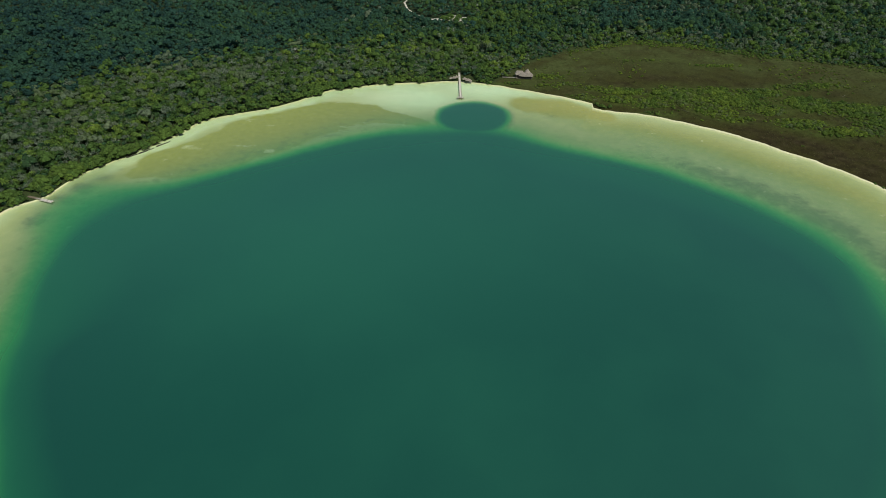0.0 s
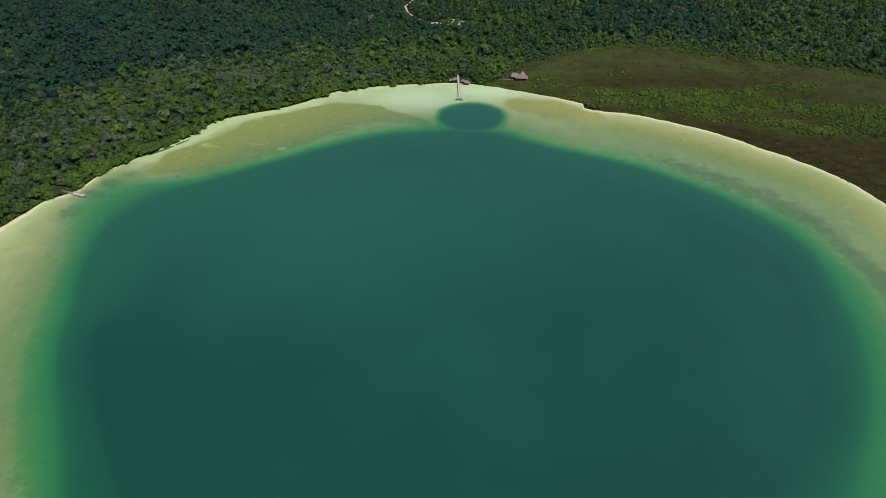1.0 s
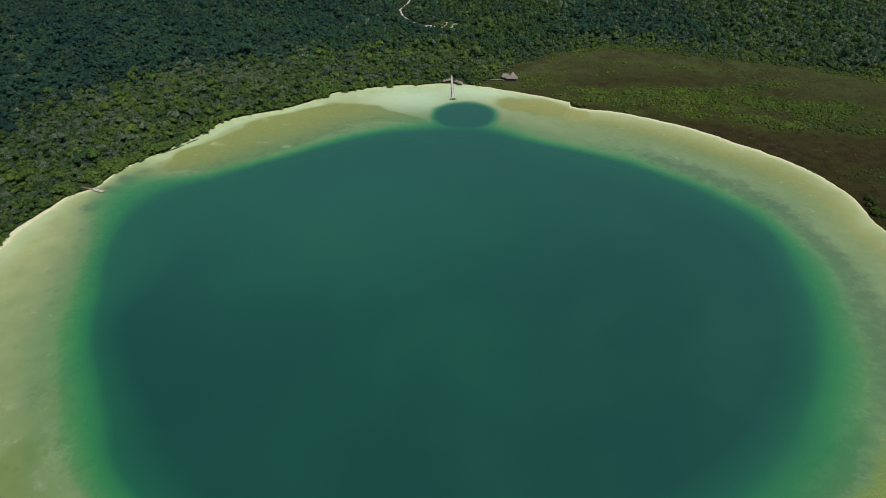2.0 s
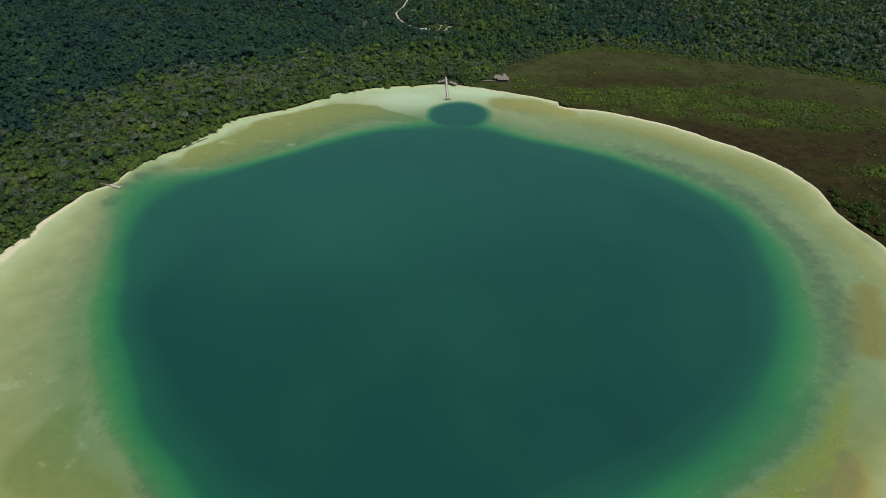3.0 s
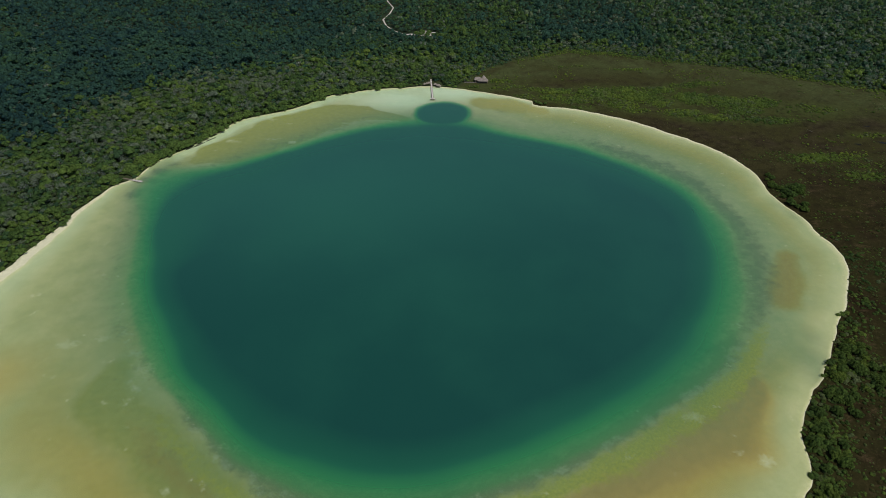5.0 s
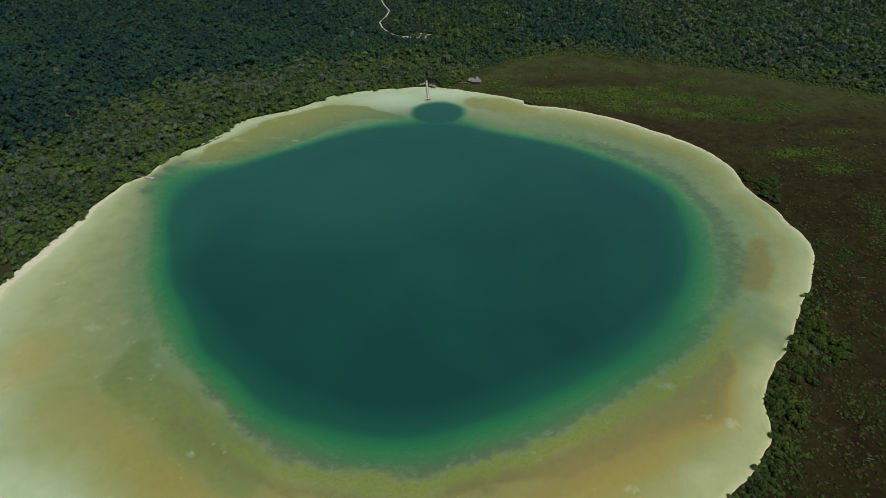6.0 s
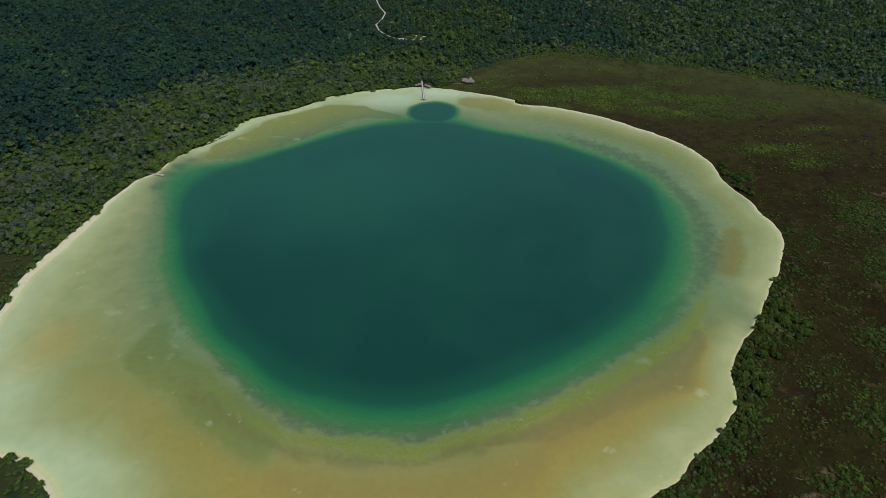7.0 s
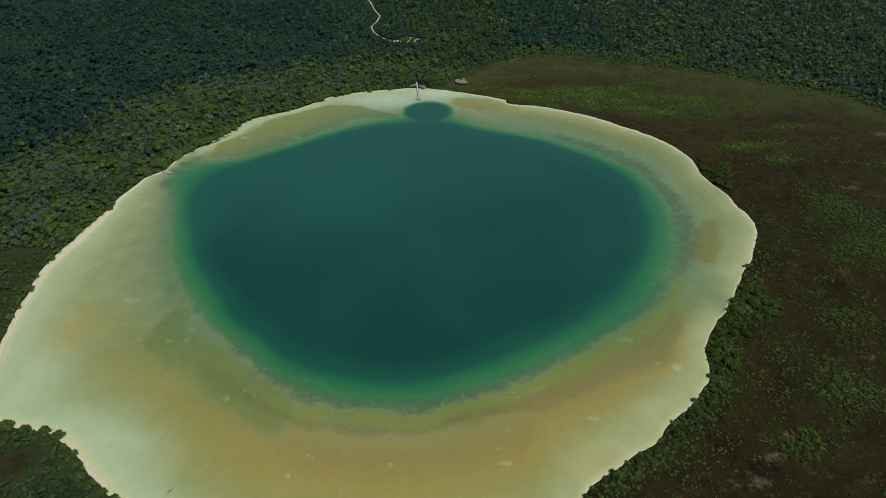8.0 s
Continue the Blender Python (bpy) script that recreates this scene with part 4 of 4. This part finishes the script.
    keep &= grng.rand(len(gx)) < 0.25 + 0.75 * step(20, 110, gy)
    gx, gy = gx[keep], gy[keep]
    tuft = leaves(np.random.RandomState(99), 4, 0.8, 0.12, 0.02, 0.40, clumps=3, puff=0, thin=0.5)
    ob = thicket("marsh_sedge", np.stack([gx, gy, ground_z(gx, gy)], -1), np.zeros(len(gx), dtype=int), [(*tuft, 0)],
                 np.zeros(len(gx)), (0.7 + 0.6 * grng.rand(len(gx)))[:, None] * np.ones(3), M_SEDGE)
    tagged(ob, "brown and olive sedge tufts on the marsh", "grass", kind="stuff")
    return [(px, py, float(s[0])) for px, py, s in zip(x[near], y[near], sc[near])]


single_shrubs = plant_marsh()


def leaf_mesh(name, tri, hue, material):
    verts, faces = tri
    me = bpy.data.meshes.new(name)
    me.from_pydata(verts.tolist(), [], faces.tolist())
    me.polygons.foreach_set("use_smooth", np.ones(len(faces), dtype=bool))
    me.attributes.new("hue", "FLOAT", "POINT").data.foreach_set("value", np.full(len(verts), hue, dtype=np.float32))
    me.materials.append(material)
    return me


def make_tree(seed, radius, height, crown, hue, count, material=M_LEAF):
    """A broadleaf tree: tapered trunk with limbs, and a ragged crown."""
    rng = np.random.RandomState(seed)
    ob = empty("tree", (0, 0, -50))
    bm = bmesh.new()
    rod(bm, (0, 0, -0.5), (0.1, 0.05, height + crown * 0.35), 0.17, 0.06)
    for k in range(4):
        a = k * 1.6 + rng.rand()
        rod(bm, (0.05, 0, height * 0.75), (math.cos(a) * radius * 0.55, math.sin(a) * radius * 0.55, height + crown * 0.35), 0.07, 0.025, 5)
    part("trunk", bm, M_BARK, ob)
    c = new("crown", leaf_mesh("crown", leaves(rng, int(count * 1.0), radius, crown, height, 0.22, clumps=16, puff=0.28), hue, material))
    c.parent = ob
    return ob


def grow_single_trees():
    rng = np.random.RandomState(77)
    kinds = [
        (make_tree(301, 2.4, 0.1, 2.6, 0.50, 220), "dense green mangrove tree leaning over the water's edge"),
        (make_tree(302, 2.1, 0.0, 2.2, 0.45, 200), "low dark green mangrove tree on the shore"),
        (make_tree(303, 2.7, 0.2, 2.8, 0.52, 240), "broad mid-green mangrove tree beside the sand"),
        (make_tree(304, 1.8, 0.0, 1.9, 0.56, 180), "small bright green mangrove tree at the shore"),
        (make_tree(305, 2.2, 0.0, 2.3, 0.47, 210, M_SHRUB), "dense olive green tree between lagoon and marsh"),
        (make_tree(306, 1.9, 0.0, 1.9, 0.55, 190, M_SHRUB), "rounded yellowish green tree at the marsh edge"),
        (make_tree(307, 2.5, 0.1, 2.5, 0.43, 230, M_SHRUB), "broad dark green tree at the marsh edge"),
    ]
    spots = []
    for deg in np.arange(96, 244, 1.75):
        a = radians(deg)
        if 186 < deg < 212 and rng.rand() < 0.55:
            continue
        r = float(shore_at(np.array([a]))[0]) + max(float(ring(BEACH, a)), 0.2) + 0.2 + 7.0 * (float(wobble(np.array([deg * 4.2]), np.array([7.0]), 13.0, 27, 2)[0]) - 0.5) + rng.rand() * 2.0
        spots.append((math.cos(a) * r, math.sin(a) * r))
    for deg in np.arange(-58, -20, 1.3):
        r = float(shore_at(np.array([radians(deg)]))[0]) + 1.0 + rng.rand() * 6.0
        spots.append((math.cos(radians(deg)) * r, math.sin(radians(deg)) * r))
    for deg in np.repeat(np.arange(9.5, 19.8, 1.0), 2):
        r = float(shore_at(np.array([radians(deg)]))[0]) + 2.6 + rng.rand() * 9
        spots.append((math.cos(radians(deg)) * r, math.sin(radians(deg)) * r))
    for cx, cy, rx, ry, n in ((242, 60, 9, 7, 10), (191, -86, 15, 14, 36), (172, -104, 8, 9, 10), (157, -122, 7, 15, 12), (-190, -196, 14, 12, 14)):
        for _ in range(n):
            u, t = rng.rand() * 2 * math.pi, math.sqrt(rng.rand())
            spots.append((cx + rx * t * math.cos(u), cy + ry * t * math.sin(u)))
    for cx, cy, rad, n in ((-222, 86, 6, 12), (-216, 98, 7, 16), (-208, 113, 7, 16), (-200, 125, 5.5, 11), (-193, 136, 5, 9), (-181, 149, 4, 6), (-150, 189, 4, 6), (-128, 211, 4, 6), (-101, 229, 5, 8), (-88, 238, 5, 8), (-48, 251, 5, 8), (-30, 252, 4, 5), (20, 254, 5, 6)):
        for _ in range(n * 5 // 8):
            u, t = rng.rand() * 2 * math.pi, math.sqrt(rng.rand())
            spots.append((cx + rad * t * math.cos(u), cy + rad * t * math.sin(u)))
    spots += [(92, 212), (94, 210.5), (91, 214.5), (96, 209.5), (99, 210)]
    spots += [(-15, 403), (-5, 402), (-11, 409), (2, 406), (-18, 411), (-3, 411)]
    for px, py in spots:
        arr = np.array([px]), np.array([py])
        if off_shore(*arr)[0] < (3.6 if px > 100 else -2.2) or (kept_free(*arr)[0] and py < 400):
            continue
        base, label = kinds[rng.randint(4) if px < 0 or py > 100 else 4 + rng.randint(3)]
        s = (0.75 + 0.65 * rng.rand()) * (1.5 if py > 400 else 1.5 if px < -60 and py > 60 else (0.6 if 85 < px < 105 and py > 0 else 1.05))
        ob = copy_thing(base, pose(px, py, float(ground_z(*arr)[0]), 0, 0, rng.rand() * 360) @ Matrix.Scale(s, 4))
        tagged(ob, label, "tree", "trees along the shore")
    for base, _ in kinds:
        for o in (*base.children, base):
            bpy.data.objects.remove(o)


grow_single_trees()


def grow_single_shrubs():
    rng = np.random.RandomState(78)
    meshes = [leaf_mesh("shrub", leaves(np.random.RandomState(400 + k), 130, 1.3, 1.0, 0.05, 0.16, clumps=11, puff=0.33), 0.38 + 0.03 * k, M_SHRUB) for k in range(4)]
    for px, py, s in single_shrubs[:300]:
        ob = new("shrub", meshes[rng.randint(4)])
        gz = float(ground_z(np.array([px]), np.array([py]))[0])
        ob.matrix_world = pose(px, py, gz, 0, 0, rng.rand() * 360) @ Matrix.Scale(s, 4)
        tagged(ob, "rounded green shrub on brown marsh ground", "shrub", "shrubs on the marsh")


grow_single_shrubs()


# ---- the white track and its clearing ----
def make_track():
    bm = bmesh.new()
    pts = [Vector((x, y, 0)) for x, y in TRACK]
    line = []
    for i in range(len(pts) - 1):
        for k in range(8):
            p = pts[i].lerp(pts[i + 1], k / 8)
            line.append(p)
    line.append(pts[-1])
    rows = []
    for i, p in enumerate(line):
        d = (line[min(i + 1, len(line) - 1)] - line[max(i - 1, 0)]).normalized()
        side = Vector((-d.y, d.x, 0)) * (0.85 + 0.7 * noise.noise(p * 0.2))
        rows.append([bm.verts.new((q.x, q.y, float(ground_z(np.array([q.x]), np.array([q.y]))[0]) + 0.45)) for q in (p - side, p + side)])
    for a, b in zip(rows, rows[1:]):
        bm.faces.new((a[0], a[1], b[1], b[0]))
    for cx, cy, rx, ry in ((-8, 411, 10, 11), (-23, 408, 6, 3.5), (2, 414, 4, 3)):
        rim = []
        for k in range(28):
            a = 2 * math.pi * k / 28
            w = 1 + 0.25 * noise.noise(Vector((cx + math.cos(a) * 2, cy + math.sin(a) * 2, 0)))
            rim.append(bm.verts.new((cx + math.cos(a) * rx * w, cy + math.sin(a) * ry * w, 1.78 + 0.004 * rx)))
        bm.faces.new(rim)
    ob = part("road", bm, M_TRACK)
    tagged(ob, "white limestone track ending in a forest clearing", "road", kind="structure")


make_track()


# ---- pier and shelters ----
def make_pier():
    ob = empty("pier", (0.25, 223.9, 0))
    length, lean = 46.0, -0.030
    step_y, wide = 0.45, 1.4
    bm = box(bmesh.new(), (wide, step_y - 0.05, 0.06), bevel=0.012)
    first = part("deck_board", bm, M_DECK, ob)
    first.location = (0, 0.3, 1.0)
    for k in range(1, int(length / step_y)):
        o = new("deck_board", first.data)
        o.parent = ob
        yy = 0.3 + k * step_y
        o.location = (lean * yy + random.uniform(-0.06, 0.06), yy, 1.0 + random.uniform(-0.015, 0.015))
        o.rotation_euler = (0, 0, random.uniform(-0.02, 0.02))
    for side in (-0.6, 0.6):
        part("stringer", rod(bmesh.new(), (side, 0, 0.9), (side + lean * length, length, 0.9), 0.09, 0.09), M_POST, ob)
    bm = rod(bmesh.new(), (0, 0, -2.6), (0, 0, 1.55), 0.12, 0.10, 8)
    post = part("post", bm, M_POST, ob)
    post.location = (-0.8, 1.0, 0)
    for k in range(17):
        for side in (-0.8, 0.8):
            if k == 0 and side < 0:
                continue
            o = new("post", post.data)
            o.parent = ob
            yy = 1.0 + k * 3.0
            o.location = (side + lean * yy, yy, random.uniform(-0.15, 0.1))
    platform = part("end_platform", box(bmesh.new(), (4.5, 1.5, 0.12), (0, -0.7, 0.94)), M_POST, ob, "pale grey plank platform")
    bm = box(bmesh.new(), (0.42, 1.6, 0.05), bevel=0.01)
    plank = part("plank", bm, M_DECK, platform)
    plank.location = (-2.1, -0.7, 1.03)
    for k in range(1, 10):
        o = new("plank", plank.data)
        o.parent = platform
        o.location = (-2.1 + 0.465 * k, -0.7 + random.uniform(-0.04, 0.04), 1.03)
    for side in (-2.3, -0.8, 0.8, 2.3):
        o = new("post", post.data)
        o.parent = ob
        o.location = (side, -1.7, -0.2)
    part("fender", rod(bmesh.new(), (-2.3, -1.6, 0.6), (2.3, -1.6, 0.6), 0.14, 0.14), M_POST, ob, "dark timber fender")
    tagged(ob, "long weathered grey wooden pier standing in shallow water", "pier")


make_pier()


def thatch(rx, ry, height, eave, ridge=0.0, seed=0):
    """A shaggy hipped palm roof: rings from the eave to the ridge, with a ragged edge."""
    rng = random.Random(seed)
    bm = bmesh.new()
    sides, rows = 28, []
    for level in range(7):
        t = level / 6
        row = []
        for k in range(sides):
            a = 2 * math.pi * k / sides
            ca, sa = math.cos(a), math.sin(a)
            q = 0.42
            bx, by = math.copysign(abs(ca) ** q, ca) * rx, math.copysign(abs(sa) ** q, sa) * ry
            tx, ty = ridge * (ca / max(abs(ca), 0.25) if abs(ca) > 0.25 else ca / 0.25), 0.0
            f = t ** 0.92
            jag = rng.uniform(-0.16, 0.16) * (1 - t) + rng.uniform(-0.03, 0.03)
            row.append(bm.verts.new((bx + (tx - bx) * f, by + (ty - by) * f, eave + height * t + jag)))
        rows.append(row)
    for a, b in zip(rows, rows[1:]):
        for k in range(sides):
            bm.faces.new((a[k], a[(k + 1) % sides], b[(k + 1) % sides], b[k]))
    inner = [bm.verts.new((v.co.x * 0.93, v.co.y * 0.93, v.co.z - 0.22)) for v in rows[0]]
    peak = bm.verts.new((0, 0, eave + height * 0.6))
    for k in range(sides):
        bm.faces.new((rows[0][(k + 1) % sides], rows[0][k], inner[k], inner[(k + 1) % sides]))
        bm.faces.new((inner[k], peak, inner[(k + 1) % sides]))
    bmesh.ops.remove_doubles(bm, verts=bm.verts, dist=0.003)
    return bm


def make_umbrella(at, r, h, seed, label, posts=1):
    ob = empty("thatched_shelter", at)
    roof = part("roof", thatch(r, r, h * 0.45, h * 0.55, 0.05, seed), M_THATCH, ob)
    part("roof_cap", thatch(r * 0.3, r * 0.3, h * 0.16, h * 0.88, 0.02, seed + 50), M_THATCH, roof)
    places = [(0, 0)] if posts == 1 else [(r * 0.65 * sx, r * 0.65 * sy) for sx in (-1, 1) for sy in (-1, 1)]
    for px, py in places:
        part("post", rod(bmesh.new(), (px, py, -1.2), (px, py, h * 0.66 if posts == 1 else h * 0.6), 0.09, 0.07), M_POST, ob)
    tagged(ob, label, "shelter", "shelters round the pier")


make_umbrella((-7.0, 255.8, 0.4), 1.25, 2.8, 1, "small round palm-thatch shelter on the sand")
make_umbrella((-4.9, 256.0, 0.5), 1.5, 3.1, 2, "round grey palm-thatch shelter beside the pier")
make_umbrella((-2.9, 257.4, 0.6), 1.3, 3.2, 3, "peaked palm-thatch shelter beside the pier")
make_umbrella((5.4, 252.4, 0.3), 1.9, 3.0, 4, "wide palm-thatch shelter at the water's edge", 4)
make_umbrella((7.2, 251.6, 0.25), 1.2, 2.4, 5, "low palm-thatch shelter by the marsh edge")
make_umbrella((2.9, 254.6, 0.4), 1.6, 2.9, 6, "square palm-thatch shelter next to the pier", 4)


def make_hut():
    ob = empty("palapa_hut", (46.6, 261.6, 0.95), -4)
    part("floor_deck", box(bmesh.new(), (12.0, 6.4, 0.25), (0, 0, 0.2), bevel=0.03), M_POST, ob, "dark plank floor")
    for name, at, size, label in (("roof", (1.3, -0.7, 0), (5.3, 3.4, 1.7, 2.1, 3.7), "grey palm-thatch hipped roof"),
                                  ("wing_roof", (-3.4, 1.3, 0), (3.4, 2.9, 2.1, 2.4, 2.2), "pale palm-thatch hipped wing"),
                                  ("tower_roof", (2.3, 1.9, 0), (2.5, 2.2, 3.0, 2.7, 0.4), "peaked palm-thatch cap")):
        part(name, thatch(*size, seed=len(name)), M_THATCH, ob, label).location = at
    for px in (-5.6, -2.8, 0, 2.8, 5.6):
        for py in (-3.2, 3.2):
            part("post", rod(bmesh.new(), (px, py, -1.2), (px, py, 2.4), 0.13, 0.11), M_POST, ob)
    part("back_wall", box(bmesh.new(), (11.2, 0.12, 1.9), (0, 3.0, 1.2)), M_POST, ob, "dark stick wall")
    part("side_wall", box(bmesh.new(), (0.12, 5.6, 1.9), (-5.6, 0, 1.2)), M_POST, ob, "dark stick wall")
    part("side_wall", box(bmesh.new(), (0.12, 5.6, 1.9), (5.6, 0, 1.2)), M_POST, ob, "dark stick wall")
    tagged(ob, "large open hut with a pale thatched roof at the marsh", "hut")


make_hut()


def make_boardwalk():
    ob = empty("boardwalk", (30.5, 260.2, 1.0), -3)
    bm = box(bmesh.new(), (0.5, 1.3, 0.06), bevel=0.01)
    first = part("deck_board", bm, M_DEAD, ob)
    first.location = (0.3, 0, 0.55)
    for k in range(1, 20):
        o = new("deck_board", first.data)
        o.parent = ob
        o.location = (0.3 + 0.55 * k, random.uniform(-0.05, 0.05), 0.55)
    for side in (-0.5, 0.5):
        part("beam", box(bmesh.new(), (11.0, 0.12, 0.14), (5.6, side, 0.44)), M_POST, ob)
    for k in range(5):
        part("post", rod(bmesh.new(), (0.4 + 2.6 * k, -0.55, -1.0), (0.4 + 2.6 * k, -0.55, 0.6), 0.08, 0.08), M_POST, ob)
    tagged(ob, "low grey plank boardwalk leading to the hut", "boardwalk")


make_boardwalk()


def make_small_hut():
    ob = empty("forest_hut", (-136.5, 310, 1.0), 12)
    part("roof", thatch(2.2, 1.3, 0.6, 3.2, 1.1, 21), M_DECK, ob, "pale bleached roof")
    for px in (-2.2, 2.2):
        for py in (-1.2, 1.2):
            part("post", rod(bmesh.new(), (px, py, -0.6), (px, py, 3.2), 0.12, 0.1), M_POST, ob)
    tagged(ob, "small thatched lookout hut standing among jungle trees", "hut")


make_small_hut()


# ---- the old dock and the driftwood ----
def make_old_dock():
    ob = empty("old_dock", (-217.6, 91.5, 0), -15.5)
    for k in range(26):
        bm = box(bmesh.new(), (0.55, 1.1 if k < 14 else 1.9, 0.07), bevel=0.01)
        o = part("plank", bm, M_POST if k < 9 else M_DEAD if k < 14 else M_DECK, ob)
        o.location = (0.4 + 0.62 * k, random.uniform(-0.12, 0.12) - (0.0 if k < 14 else 0.3), 0.42 + random.uniform(-0.05, 0.05) - 0.006 * k)
        o.rotation_euler = (random.uniform(-0.06, 0.06), random.uniform(-0.04, 0.04), random.uniform(-0.08, 0.08))
    for side in (-0.5, 0.5):
        part("beam", rod(bmesh.new(), (0, side, 0.3), (16.4, side, 0.16), 0.09, 0.08), M_POST, ob)
    for k in range(6):
        for side in (-0.75, 0.75):
            part("post", rod(bmesh.new(), (1.0 + 3.0 * k, side, -1.2), (1.0 + 3.0 * k, side, 0.8 + random.uniform(-0.2, 0.3)), 0.09, 0.07), M_POST, ob)
    tagged(ob, "broken grey wooden dock sagging into the shallows", "dock")


make_old_dock()


def make_log(a, b, r, label):
    a, b = Vector(a), Vector(b)
    ob = empty("driftwood_log", a)
    bm = bmesh.new()
    d = b - a
    last = Vector((0, 0, 0))
    for k in range(1, 7):
        p = d * (k / 6) + Vector((random.uniform(-0.25, 0.25), random.uniform(-0.25, 0.25), random.uniform(-0.03, 0.03)))
        rod(bm, last, p, r * (1.05 - 0.1 * k), r * (0.95 - 0.1 * k), 7)
        last = p
    rod(bm, d * 0.55, d * 0.62 + Vector((-d.y, d.x, 0)).normalized() * 0.9 + Vector((0, 0, 0.3)), r * 0.4, r * 0.15, 5)
    part("trunk", bm, M_WETLOG, ob)
    tagged(ob, label, "log", "logs along the shore")


make_log((-188.0, 133.6, 0.05), (-182.8, 138.4, 0.05), 0.55, "dark waterlogged log lying in the shallows")
make_log((-183.0, 138.4, 0.05), (-177.6, 145.6, 0.05), 0.55, "long dark log floating along the shore")
make_log((-176.8, 147.2, 0.05), (-171.4, 154.0, 0.05), 0.5, "dark log floating beside the mangroves")
make_log((-114.4, -185.6, 0.0), (-112.7, -183.9, 0.05), 0.18, "short dark branch stranded on the pale shallows")


def make_snag(x, y, size, seed):
    """A bare fallen branch bleached by the sun."""
    rng = random.Random(seed)
    arr = np.array([x]), np.array([y])
    ob = empty("dead_branch", (x, y, float(ground_z(*arr)[0]) + 0.12), rng.uniform(0, 360))
    bm = bmesh.new()
    rod(bm, (-size, 0, 0.05), (size, 0.2, 0.35), 0.11, 0.05)
    for k in range(5):
        t = rng.uniform(-0.7, 0.9) * size
        rod(bm, (t, 0.1, 0.2), (t + rng.uniform(0.2, 0.8) * size, rng.uniform(-0.7, 0.7) * size, rng.uniform(0.3, 0.9)), 0.05, 0.015, 5)
    part("branch", bm, M_DEAD, ob)
    tagged(ob, "bleached grey dead branch lying on the marsh", "branch", "dead branches on the marsh")


for i, (sx, sy, sz) in enumerate(((146, 205, 2.2), (170, 197, 2.0), (92, 222, 1.8), (208, 186, 2.4), (236, 205, 2.6), (262, 232, 2.5),
                                  (300, 150, 2.4), (318, 36, 2.2), (330, 30, 2.6), (176, -150, 1.6), (205, -160, 1.8), (150, -176, 1.6), (244, -40, 1.8))):
    make_snag(sx, sy, sz, i)


def make_pool(x, y, rx, ry, turn, seed):
    rng = random.Random(seed)
    bm = bmesh.new()
    rim = []
    for k in range(20):
        a = 2 * math.pi * k / 20
        w = rng.uniform(0.6, 1.25)
        rim.append(bm.verts.new((math.cos(a) * rx * 0.8 * w, math.sin(a) * ry * 0.7 * w, 0)))
    bm.faces.new(rim)
    ob = part("pool", bm, M_POOL)
    arr = np.array([x]), np.array([y])
    ob.matrix_world = pose(x, y, float(rise(off_shore(*arr))[0]) + 0.16, 0, 0, turn)
    tagged(ob, "narrow dark pool of standing marsh water", "pool", kind="structure")


for i, (px, py, rx, ry, turn) in enumerate(((345, 127, 5, 1.6, -35), (324, 126, 3, 1.0, -20), (377, 124, 6, 1.5, -30), (350, 156, 3, 0.8, -15), (346, 92, 3.5, 0.9, -30))):
    make_pool(px, py, rx, ry, turn, i)
